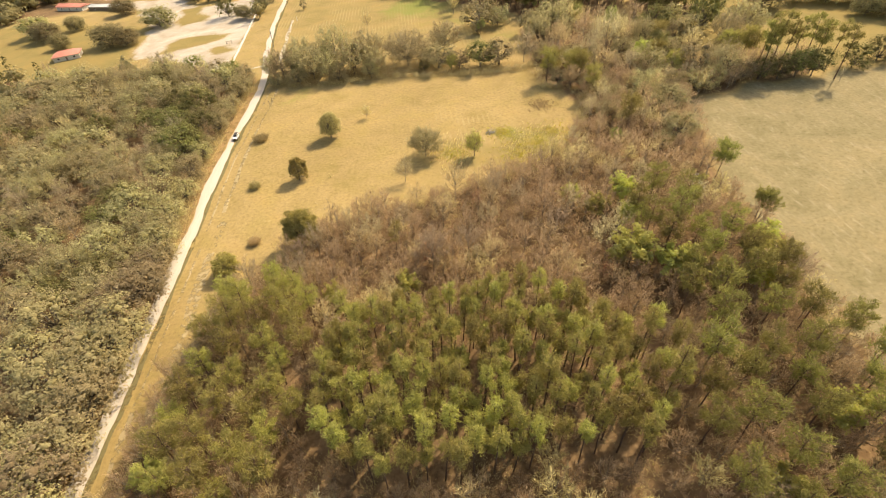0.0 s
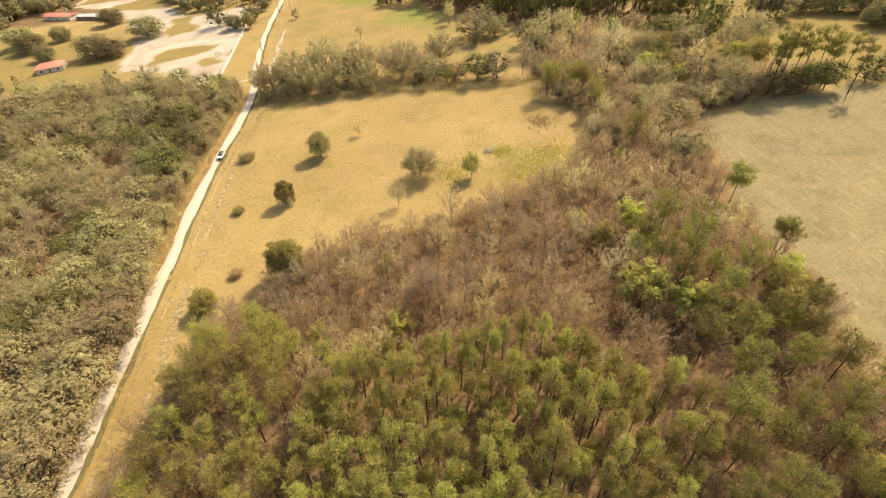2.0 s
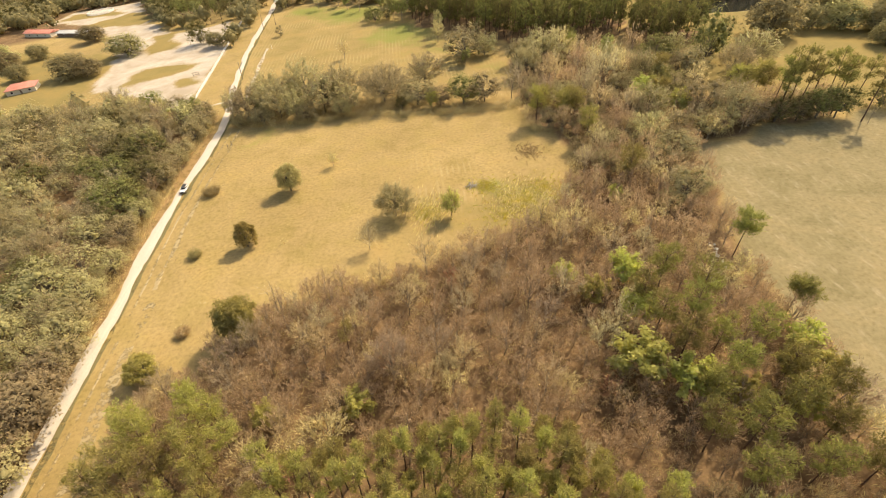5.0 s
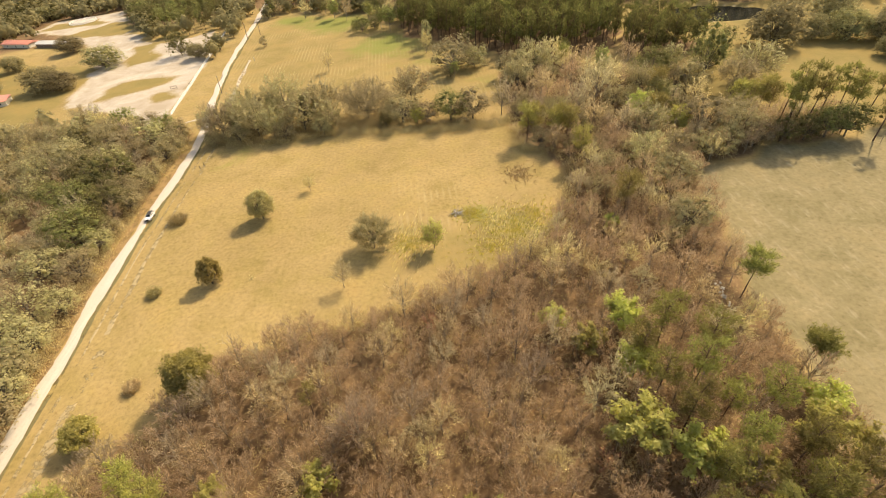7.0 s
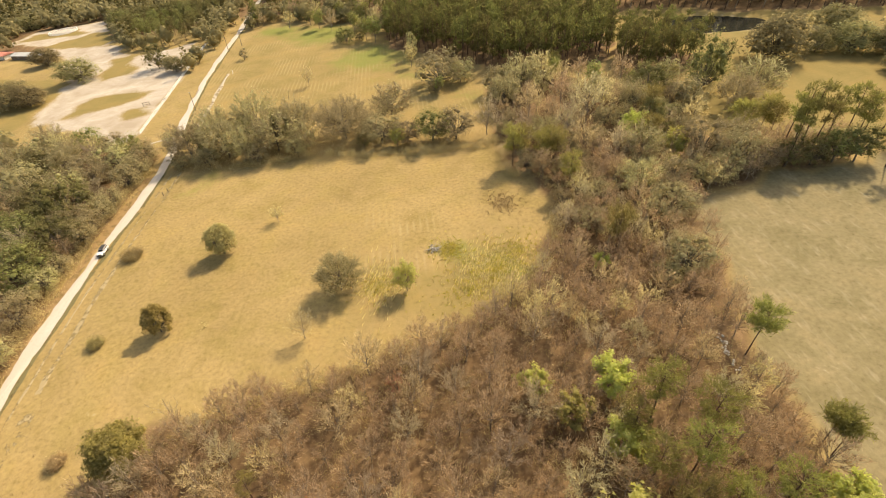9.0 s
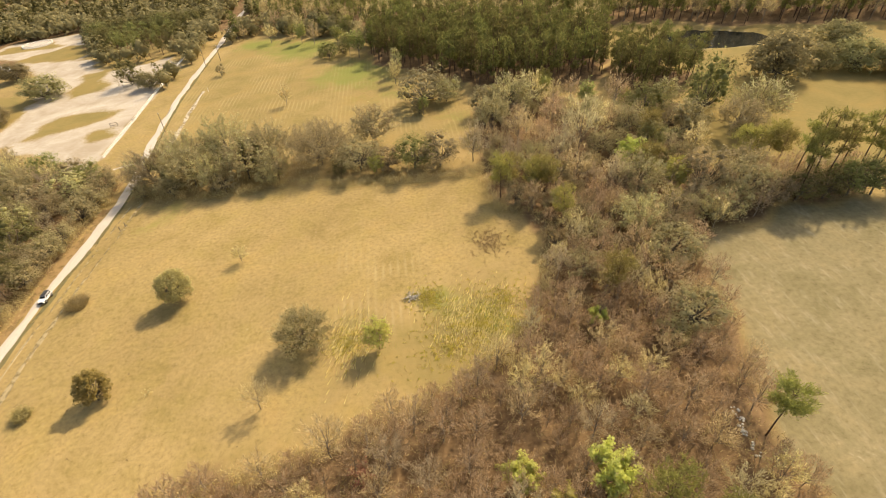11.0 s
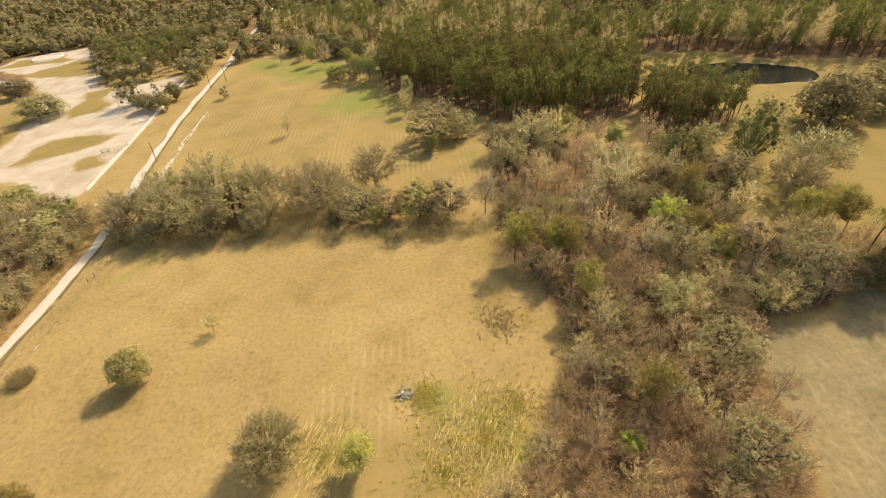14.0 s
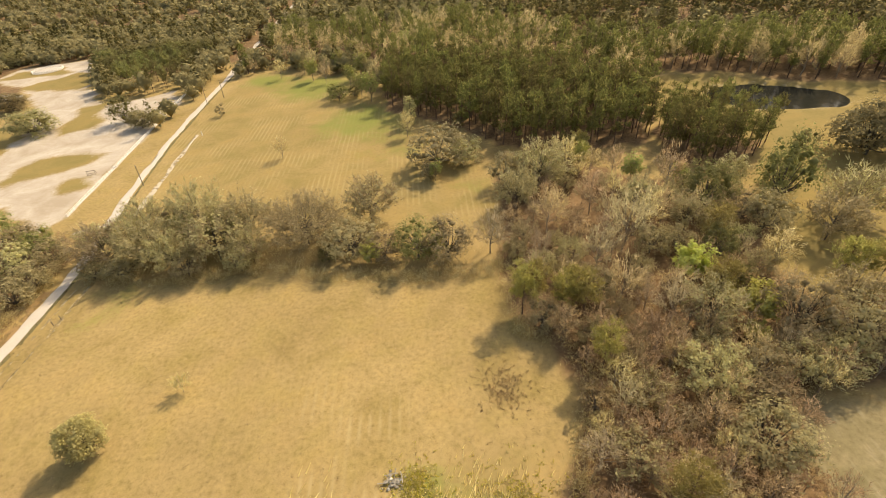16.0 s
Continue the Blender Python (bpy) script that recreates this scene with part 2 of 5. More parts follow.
GROUND, ROAD, WATER = ground_material(), sand_road_material(), water_material()
TRACK = worn_strip_material("worn_pale_wheel_track", (0.38, 0.3, 0.175), 0.5)
SHOULDER = worn_strip_material("olive_grass_shoulder", (0.17, 0.145, 0.075), 0.44, 0.4)
VERGE = worn_strip_material("orange_clay_verge", (0.3, 0.2, 0.1), 0.46, 0.25)
WHITE_PAINT = plain("weathered_white_paint", (0.74, 0.72, 0.68), 0.6, 5.0, 0.12)
POLE_WOOD = plain("weathered_pole_wood", (0.16, 0.125, 0.095), 0.9, 6.0, 0.3)
CAR_PAINT = plain("white_car_paint", (0.78, 0.78, 0.77), 0.25, 2.0, 0.03, bump=0.0)
DARK_TRIM = plain("black_plastic_trim", (0.025, 0.025, 0.027), 0.6, 9.0, 0.2)
SOFT_TOP = plain("dark_grey_roof_top", (0.045, 0.045, 0.05), 0.8, 9.0, 0.2)
CAR_GLASS = plain("dark_tinted_glass", (0.015, 0.017, 0.02), 0.08, 2.0, 0.05, bump=0.0)
TYRE = plain("black_rubber", (0.02, 0.02, 0.02), 0.85, 12.0, 0.2)
STEEL = plain("dull_steel", (0.45, 0.45, 0.46), 0.4, 8.0, 0.1, metal=0.8)
LAMP_GLASS = plain("clear_lamp_glass", (0.7, 0.7, 0.68), 0.12, 8.0, 0.05, bump=0.0)
RED_LAMP = plain("red_lamp_glass", (0.35, 0.02, 0.02), 0.15, 8.0, 0.05, bump=0.0)
RED_ROOF = plain("faded_red_metal_roof", (0.5, 0.2, 0.15), 0.55, 1.5, 0.15)
GREY_ROOF = plain("pale_grey_metal_roof", (0.5, 0.49, 0.47), 0.5, 1.5, 0.15)
WALL_PAINT = plain("cream_wall_paint", (0.6, 0.54, 0.44), 0.85, 2.0, 0.15)
BROWN_WALL = plain("brown_board_wall", (0.2, 0.14, 0.1), 0.85, 2.0, 0.2)
STONE = plain("grey_rubble_stone", (0.24, 0.215, 0.175), 0.9, 3.0, 0.3)
GREY_WOOD = plain("weathered_grey_boards", (0.26, 0.23, 0.19), 0.9, 4.0, 0.3)


# ---- mesh helpers ----
def mesh_of(name, verts, tris=None, quads=None, material=None, smooth=False):
    """One mesh from arrays of places, triangles and quads."""
    me = bpy.data.meshes.new(name)
    verts = np.asarray(verts, np.float32).reshape(-1, 3)
    tris = np.zeros((0, 3), np.int32) if tris is None else np.asarray(tris, np.int32).reshape(-1, 3)
    quads = np.zeros((0, 4), np.int32) if quads is None else np.asarray(quads, np.int32).reshape(-1, 4)
    me.vertices.add(len(verts))
    me.vertices.foreach_set("co", verts.ravel())
    loops = np.concatenate((tris.ravel(), quads.ravel()))
    me.loops.add(len(loops))
    me.loops.foreach_set("vertex_index", loops)
    starts = np.concatenate((np.arange(len(tris)) * 3, len(tris) * 3 + np.arange(len(quads)) * 4))
    me.polygons.add(len(starts))
    me.polygons.foreach_set("loop_start", starts.astype(np.int32))
    if smooth:
        me.polygons.foreach_set("use_smooth", np.ones(len(starts), bool))
    me.update(calc_edges=True)
    if material:
        me.materials.append(material)
    return me


def lump_shape():
    """A rough eight-sided lump."""
    bm = bmesh.new()
    bmesh.ops.create_uvsphere(bm, u_segments=4, v_segments=2, radius=1.15)
    v, t = np.array([p.co[:] for p in bm.verts]), np.array([[p.index for p in f.verts] for f in bm.faces])
    bm.free()
    return v, t


LUMP_V, LUMP_T = lump_shape()


class Build:
    """Collects pieces of geometry."""

    def __init__(self):
        self.v, self.t, self.q, self.n = [], [], [], 0

    def add(self, verts, tris=None, quads=None):
        verts = np.asarray(verts, float).reshape(-1, 3)
        if tris is not None and len(tris):
            self.t.append(np.asarray(tris, int).reshape(-1, 3) + self.n)
        if quads is not None and len(quads):
            self.q.append(np.asarray(quads, int).reshape(-1, 4) + self.n)
        self.v.append(verts)
        self.n += len(verts)

    def mesh(self, name, material, smooth=False):
        cat = lambda a, k: np.concatenate(a) if a else np.zeros((0, k), int)
        return mesh_of(name, cat(self.v, 3), cat(self.t, 3), cat(self.q, 4), material, smooth)

    def tube(self, pts, radii, sides=5):
        """A tapered tube along points."""
        pts, radii = np.asarray(pts, float), np.asarray(radii, float)
        way = np.gradient(pts, axis=0)
        way /= np.linalg.norm(way, axis=1)[:, None] + 1e-9
        ref = np.array([1.0, 0, 0]) if abs(way[0][0]) < 0.8 else np.array([0, 1.0, 0])
        a = np.cross(way, ref)
        a /= np.linalg.norm(a, axis=1)[:, None] + 1e-9
        b = np.cross(way, a)
        ang = np.arange(sides) * 2 * np.pi / sides
        ring = pts[:, None] + radii[:, None, None] * (a[:, None] * np.cos(ang)[None, :, None] + b[:, None] * np.sin(ang)[None, :, None])
        quads = []
        for i in range(len(pts) - 1):
            for k in range(sides):
                j = (k + 1) % sides
                quads.append((i * sides + k, i * sides + j, (i + 1) * sides + j, (i + 1) * sides + k))
        self.add(ring, quads=quads)

    def box(self, lo, hi, m=None):
        (x0, y0, z0), (x1, y1, z1) = lo, hi
        v = [(x0, y0, z0), (x1, y0, z0), (x1, y1, z0), (x0, y1, z0), (x0, y0, z1), (x1, y0, z1), (x1, y1, z1), (x0, y1, z1)]
        if m is not None:
            v = [m @ Vector(p) for p in v]
        self.add(v, quads=[(0, 3, 2, 1), (4, 5, 6, 7), (0, 1, 5, 4), (1, 2, 6, 5), (2, 3, 7, 6), (3, 0, 4, 7)])

    def blades(self, base, way, length, width, rng):
        """Thin pointed triangles: twigs, needles, grass."""
        base, way = np.asarray(base, float), np.asarray(way, float)
        n = len(base)
        side = np.cross(way, np.array([0, 0, 1.0]) + 0.75 * rng.normal(size=(n, 3)))
        side /= np.linalg.norm(side, axis=1)[:, None] + 1e-9
        length, width = np.broadcast_to(length, n)[:, None], np.broadcast_to(width, n)[:, None]
        v = np.stack((base - side * width / 2, base + side * width / 2, base + way * length), 1)
        self.add(v, tris=np.arange(n * 3).reshape(n, 3))

    def lumps(self, centre, radius, rng):
        """Dense inner boughs: uneven lumps that the outer leaves cover."""
        centre = np.asarray(centre, float).reshape(-1, 3)
        n, k = len(centre), len(LUMP_V)
        radius = np.broadcast_to(radius, (n, 3))
        v = LUMP_V[None] * rng.uniform(0.65, 1.2, (n, k, 1)) * radius[:, None] + centre[:, None]
        self.add(v, tris=(LUMP_T[None] + (np.arange(n) * k)[:, None, None]).reshape(-1, 3))

    def leaves(self, place, normal, size, rng, up=0.75):
        """Small three-cornered leaf sprays that face about along the normals."""
        n = len(place)
        normal = unit(normal + np.array([0, 0, up]))
        u = np.cross(normal, rng.normal(size=(n, 3)))
        u /= np.linalg.norm(u, axis=1)[:, None] + 1e-9
        w = np.cross(normal, u)
        size = np.broadcast_to(size, n)[:, None]
        k = rng.uniform(0.6, 1.3, (n, 3, 1))
        v = np.stack((u, -0.5 * u + 0.87 * w, -0.5 * u - 0.87 * w), 1) * k * size[:, None] * 0.75 + place[:, None]
        v = v + (normal * size * 0.2)[:, None] * rng.normal(size=(n, 3, 1))
        self.add(v, tris=np.arange(n * 3).reshape(n, 3))


def unit(v):
    v = np.asarray(v, float)
    return v / (np.linalg.norm(v, axis=-1, keepdims=True) + 1e-9)


def part(name, data, parent, label=""):
    """A mesh as one part under a thing."""
    ob = new(name, data)
    ob.parent = parent
    return tagged(ob, label)


def thing(name, label, category, m=None, group="", kind=""):
    ob = new(name)
    ob.empty_display_size = 0.3
    if m is not None:
        ob.matrix_world = m
    return tagged(ob, label, category, group, kind)


# ---- plan ----
ROAD_LINE = np.array([(-86, -260), (-88.5, -130), (-92, -70), (-94.6, -30), (-97.4, 20), (-99, 45), (-101.2, 75), (-101.8, 100),
                      (-101.4, 130), (-101.7, 150), (-104.6, 172), (-107.6, 186), (-109.8, 200), (-113.5, 225), (-116.6, 245), (-119.5, 275),
                      (-122, 310), (-125, 363), (-131, 430), (-138, 520), (-150, 700)], float)
FENCE_LINE = np.array([(-127.0, 190), (-132.3, 240), (-138.5, 300), (-145.5, 370), (-153.5, 443)], float)
LEFT_WOOD = [(-90.5, -150), (-93.5, -60), (-97.5, 0), (-101.5, 40), (-105, 75), (-108, 110), (-107.5, 150), (-111, 172), (-121, 176), (-150, 183), (-176, 181),
             (-220, 187), (-262, 205), (-420, 250), (-500, 200), (-420, -150)]
BROWN_WOOD = [(-93, -150), (-88, -60), (-84, -28), (-80, -4), (-75, 12), (-66, 18), (-57, 33), (-37, 40), (-17, 44), (-2, 50), (9, 53), (24, 63), (33, 75), (37, 86),
              (42, 98), (40, 108), (30, 114), (29, 136), (31, 150), (34, 186), (37, 200), (60, 198), (90, 178), (105, 165), (107, 150), (98, 132), (98, 118), (136, 108),
              (134, 99), (110, 99), (92, 92), (79, 90), (77, 76), (73, 62), (67, 46), (66, 32), (64, 14), (63, -6), (66, -60), (70, -150)]
ROW_WOOD = [(-97, 154), (-84, 146), (-60, 145), (-38, 147), (-24, 142), (0, 138), (17, 136), (30, 138), (32, 165), (5, 163), (-18, 172), (-40, 172), (-70, 178), (-95, 184)]
FAR_PINES = [(-10, 276), (17, 251), (38, 221), (58, 209), (80, 209), (98, 212), (109, 246), (106, 262), (97, 272), (74, 300), (29, 321), (-8, 324), (-16, 300)]
SMALL_PINES = [(97, 202), (106, 187), (125, 190), (137, 200), (128, 222), (108, 230)]
TALL_WOOD = [(-112, 408), (-75, 388), (-40, 368), (-12, 332), (30, 327), (76, 305), (110, 276), (126, 291), (110, 330), (60, 430), (-110, 470)]
POND = (166.0, 247.0, 30.0, 17.0, radians(-22))
BACK_WOOD = [(100, 300), (127, 290), (138, 297), (150, 290), (175, 277), (186, 263), (211, 253), (232, 243), (300, 225), (420, 190), (420, 520), (60, 520), (60, 430), (92, 335)]
SAND_YARD = [(-128, 180), (-134, 245), (-143, 330), (-150, 345), (-190, 330), (-205, 345), (-250, 420), (-275, 470), (-330, 455), (-335, 420), (-290, 395), (-245, 345),
             (-212, 290), (-207, 262), (-200, 226), (-165, 205), (-150, 194)]
YARD_GRASS = [[(-185, 222), (-180, 250), (-165, 258), (-146, 252), (-146, 240), (-158, 232), (-172, 228)],
              [(-290, 392), (-262, 425), (-240, 418), (-228, 372), (-255, 374)],
              [(-192, 284), (-205, 330), (-192, 336), (-176, 300), (-174, 286)],
              [(-330, 425), (-318, 420), (-270, 425), (-290, 445), (-325, 445)],
              [(-134, 214), (-139, 226), (-149, 224), (-146, 210)]]
LAWN = [(-190, 186), (-204, 228), (-209, 288), (-235, 300), (-330, 340), (-420, 330), (-420, 240), (-260, 205)]
RIGHT_FIELD = [(81, 91), (92, 90), (112, 97), (136, 97), (260, 112), (420, 140), (420, -200), (66, -200), (66, -10), (66, 30), (68, 46), (75, 64)]
MEADOW = [(107, 152), (99, 132), (100, 119), (136, 109), (260, 116), (330, 150), (300, 223), (230, 241), (186, 261), (150, 288), (127, 288), (112, 270), (108, 228), (132, 205), (126, 184)]
BACK_FIELD = [(-98, 190), (-40, 176), (5, 166), (33, 168), (35, 212), (18, 256), (-12, 280), (-26, 318), (-50, 345), (-105, 375), (-118, 330), (-112, 250)]
FIELD = [(-97, 150), (-60, 143), (0, 137), (29, 134), (30, 114), (42, 104), (35, 84), (24, 62), (9, 52), (-17, 43), (-57, 34), (-67, 18), (-80, 0), (-86, -40), (-93, -60), (-99, 60)]


def inside(poly, x, y):
    """Signed distance to a polygon's edge, positive within."""
    poly = np.asarray(poly, float)
    x, y = np.asarray(x, float), np.asarray(y, float)
    d = np.full(x.shape, 1e9)
    odd = np.zeros(x.shape, bool)
    for (ax, ay), (bx, by) in zip(poly, np.roll(poly, -1, 0)):
        ex, ey = bx - ax, by - ay
        h = np.clip(((x - ax) * ex + (y - ay) * ey) / (ex * ex + ey * ey), 0, 1)
        d = np.minimum(d, np.hypot(x - ax - h * ex, y - ay - h * ey))
        cross = ((ay > y) != (by > y)) & (x < ex * (y - ay) / (ey if ey else 1e-9) + ax)
        odd ^= cross
    return np.where(odd, d, -d)


def smooth_step(v, lo, hi):
    k = np.clip((v - lo) / (hi - lo), 0, 1)
    return k * k * (3 - 2 * k)


def line_off(line, x, y):
    """Distance to a line of points."""
    d = np.full(np.shape(x), 1e9)
    for (ax, ay), (bx, by) in zip(line[:-1], line[1:]):
        ex, ey = bx - ax, by - ay
        h = np.clip(((x - ax) * ex + (y - ay) * ey) / (ex * ex + ey * ey), 0, 1)
        d = np.minimum(d, np.hypot(x - ax - h * ex, y - ay - h * ey))
    return d


def pond_off(x, y):
    """About 1 on the pond's shore, less within."""
    cx, cy, a, b, r = POND
    dx, dy = x - cx, y - cy
    u, v = dx * math.cos(r) + dy * math.sin(r), -dx * math.sin(r) + dy * math.cos(r)
    return np.sqrt((u / a) ** 2 + (v / b) ** 2) + 0.05 * np.sin(u * 0.17) + 0.03 * np.sin(u * 0.41 + 1)


def waves(x, y, step, seed):
    """Gentle value noise from crossed waves, about -1 to 1."""
    r = np.random.RandomState(seed)
    s = np.zeros(np.shape(x))
    for k in range(7):
        a, ph, f = r.uniform(0, 6.28), r.uniform(0, 6.28), r.uniform(0.6, 1.9) / step
        s = s + np.sin((x * math.cos(a) + y * math.sin(a)) * f + ph)
    return s / 3.2


def ground_z(x, y):
    x, y = np.asarray(x, float), np.asarray(y, float)
    z = 0.18 * waves(x, y, 18.0, 3)
    z = z * smooth_step(line_off(ROAD_LINE, x, y), 3, 14)
    k = pond_off(x, y)
    return z * smooth_step(k, 1.0, 1.6) - 1.5 * (1 - smooth_step(k, 0.75, 1.12))


def at_ground(x, y):
    return float(ground_z(np.array([x]), np.array([y]))[0])


def axis(lo, hi, step):
    fine = np.arange(lo, hi + step, step)
    far = np.array([20, 60, 130, 260, 480, 900, 1700, 3000, 4800], float)
    return np.concatenate((lo - far[::-1], fine, fine[-1] + far))


def build_ground():
    xs, ys = axis(-360, 320, 3.8), axis(-140, 500, 3.8)
    X, Y = np.meshgrid(xs, ys)
    x, y = X.ravel(), Y.ravel()
    verts = np.stack((x, y, ground_z(x, y)), 1)
    nx, ny = len(xs), len(ys)
    i = (np.arange(ny - 1)[:, None] * nx + np.arange(nx - 1)[None]).ravel()
    me = mesh_of("ground", verts, quads=np.stack((i, i + 1, i + nx + 1, i + nx), 1), material=GROUND, smooth=True)
    wx, wy = x + 2.6 * waves(x, y, 5.0, 11), y + 2.6 * waves(x, y, 5.0, 12)
    edge = lambda poly, w=2.5: smooth_step(inside(poly, wx, wy), -w, w)
    litter = np.maximum.reduce([edge(p) for p in (LEFT_WOOD, BROWN_WOOD, FAR_PINES, SMALL_PINES, TALL_WOOD, BACK_WOOD)] + [0.3 * edge(ROW_WOOD)])
    outer = smooth_step(np.maximum(np.maximum(-360 - x, x - 320), np.maximum(y - 460, -140 - y)), 0, 60)
    far_wood = np.maximum(smooth_step(y - (420 + 0.25 * x), 0, 40), outer)
    far_wood *= 1 - edge(SAND_YARD, 6)
    litter = np.maximum(litter, far_wood)
    sand = edge(SAND_YARD)
    lawn = edge(LAWN)
    for g in YARD_GRASS:
        k = edge(g, 4.5)
        sand = sand * (1 - k)
        lawn = np.maximum(lawn, k)
    shore = smooth_step(pond_off(x, y), 0.85, 1.0) * (1 - smooth_step(pond_off(x, y), 1.02, 1.12))
    sand = np.maximum(sand, shore * 0.4)
    blob = lambda cx, cy, r: np.exp(-((wx - cx) ** 2 + (wy - cy) ** 2) / (r * r))
    green = 0.85 * blob(-24, 264, 24) + 0.85 * blob(-95, 350, 16) + 0.9 * blob(-60, 325, 24) + 0.8 * blob(18, 70, 9) + 0.8 * blob(7, 80, 5) + 0.55 * blob(-14, 68, 5)
    green += 0.4 * blob(-80, 138, 12) + 0.35 * blob(0, 225, 20) + 0.4 * blob(25, 190, 10)
    gold = np.clip(edge(MEADOW) + 0.9 * lawn + 0.5 * edge(BACK_FIELD, 8) + 0.75 * blob(10, 64, 16) + 0.5 * blob(22, 76, 9) + 0.9 * blob(-12, 72, 7), 0, 1)
    pale = edge(RIGHT_FIELD)
    rows = np.clip(0.55 * edge(BACK_FIELD, 6) + edge(FIELD, 8) * (0.05 + 1.0 * blob(-8, 86, 16)), 0, 1)
    one = np.ones_like(x)
    for name, rgb in (("cover", (litter * (1 - sand), sand, np.clip(green, 0, 1))), ("tone", (pale, gold, rows))):
        at = me.attributes.new(name, "FLOAT_COLOR", "POINT")
        at.data.foreach_set("color", np.stack((*rgb, one), 1).astype(np.float32).ravel())
    tagged(new("ground", me), "dry tan pasture and leaf-strewn woodland ground", "ground", kind="structure")


def along(line, step):
    """Evenly spaced points on a rounded line, with the ways across it."""
    seg = np.linalg.norm(np.diff(line, axis=0), axis=1)
    s = np.concatenate(([0], np.cumsum(seg)))
    t = np.arange(0, s[-1], step)
    p = np.stack((np.interp(t, s, line[:, 0]), np.interp(t, s, line[:, 1])), 1)
    k = max(3, int(16 / step)) | 1
    pad = np.concatenate((np.repeat(p[:1], k // 2, 0), p, np.repeat(p[-1:], k // 2, 0)))
    q = np.stack([np.convolve(pad[:, c], np.ones(k) / k, "valid") for c in (0, 1)], 1)
    w = unit(np.gradient(q, axis=0))
    return q, np.stack((w[:, 1], -w[:, 0]), 1)


def strip(name, line, off, width, lift, material, label, category, step=1.5, ragged=0.25, seed=1, crown=0.0):
    p, across = along(line, step)
    r = np.random.RandomState(seed)
    wob = np.convolve(r.normal(size=len(p) + 8), np.ones(9) / 3, "valid") * ragged
    wob2 = np.convolve(r.normal(size=len(p) + 8), np.ones(9) / 3, "valid") * ragged
    cols = []
    for k, w in ((-0.5, -wob), (-0.25, 0), (0.0, 0), (0.25, 0), (0.5, wob2)):
        c = p + across * (off + k * width + w * (1 if abs(k) == 0.5 else 0))[:, None] if np.ndim(off + k * width + w) else p + across * (off + k * width)
        z = ground_z(c[:, 0], c[:, 1]) + lift + crown * (1 - 4 * k * k) - (lift * 0.6 if abs(k) == 0.5 else 0)
        cols.append(np.column_stack((c, z)))
    v = np.stack(cols, 1)
    n = len(p)
    i = (np.arange(n - 1)[:, None] * 5 + np.arange(4)[None]).ravel()
    me = mesh_of(name, v, quads=np.stack((i, i + 1, i + 6, i + 5), 1), material=material, smooth=True)
    return tagged(new(name, me), label, category, kind="structure")


build_ground()
strip("road", ROAD_LINE, 0.0, 3.3, 0.06, ROAD, "pale sandy limerock country road through the pasture", "road", ragged=0.35, crown=0.06)
strip("shoulder", ROAD_LINE, 2.35, 1.3, 0.03, SHOULDER, "olive grass shoulder on the pasture side of the road", "verge", ragged=0.3, seed=9)
DRIVE_LINE = np.array([(-106, 184), (-110, 183), (-115, 179.5), (-121, 178)], float)
strip("driveway", DRIVE_LINE, 0.0, 1.5, 0.05, ROAD, "short white sand driveway into the farm yard", "driveway", ragged=0.45, seed=5)
strip("verge", ROAD_LINE[:10], -3.0, 2.6, 0.035, VERGE, "reddish clay verge along the wooded road side", "verge", ragged=0.5, seed=6)
strip("wheel_track", ROAD_LINE[:10], 5.2, 0.8, 0.04, TRACK, "broken pale wheel track beside the road", "track", ragged=0.25, seed=7)
strip("wheel_track", ROAD_LINE[:6], 9.6, 2.6, 0.04, TRACK, "broad worn lane in the dry grass", "track", ragged=0.4, seed=18)
strip("wheel_track", ROAD_LINE[5:10], 8.8, 1.1, 0.04, TRACK, "broken pale wheel track in the dry grass", "track", ragged=0.3, seed=8)
SIDE_TRACK = np.array([(-99.3, 182), (-100.3, 196), (-102.3, 215), (-104, 232), (-105.7, 250), (-107, 268)], float)
strip("wheel_track", SIDE_TRACK, 0.0, 1.8, 0.05, worn_strip_material("pale_side_track_sand", (0.5, 0.43, 0.33), 0.42, 0.4), "pale sandy side track at the field edge", "track", ragged=0.3, seed=9)


def build_pond():
    a = np.linspace(0, 2 * np.pi, 72, endpoint=False)
    cx, cy, rx, ry, r = POND
    pts = [(cx, cy, -0.75)]
    for t in a:
        u, v = rx * 1.04 * math.cos(t), ry * 1.04 * math.sin(t)
        pts.append((cx + u * math.cos(r) - v * math.sin(r), cy + u * math.sin(r) + v * math.cos(r), -0.75))
    tris = [(0, 1 + i, 1 + (i + 1) % 72) for i in range(72)]
    tagged(new("water", mesh_of("water", pts, tris=tris, material=WATER)), "dark still pond water with bright sky glints", "pond", kind="structure")


build_pond()


# ---- trees ----
def trunk_line(rng, h, r, bend=0.03, n=6):
    z = np.linspace(0, h, n)
    xy = np.cumsum(rng.normal(0, bend * h / n, (n, 2)), 0)
    xy -= xy[0]
    pts = np.column_stack((xy, z))
    pts[0, 2] = -0.3
    return pts, r * (1 - 0.82 * z / h)


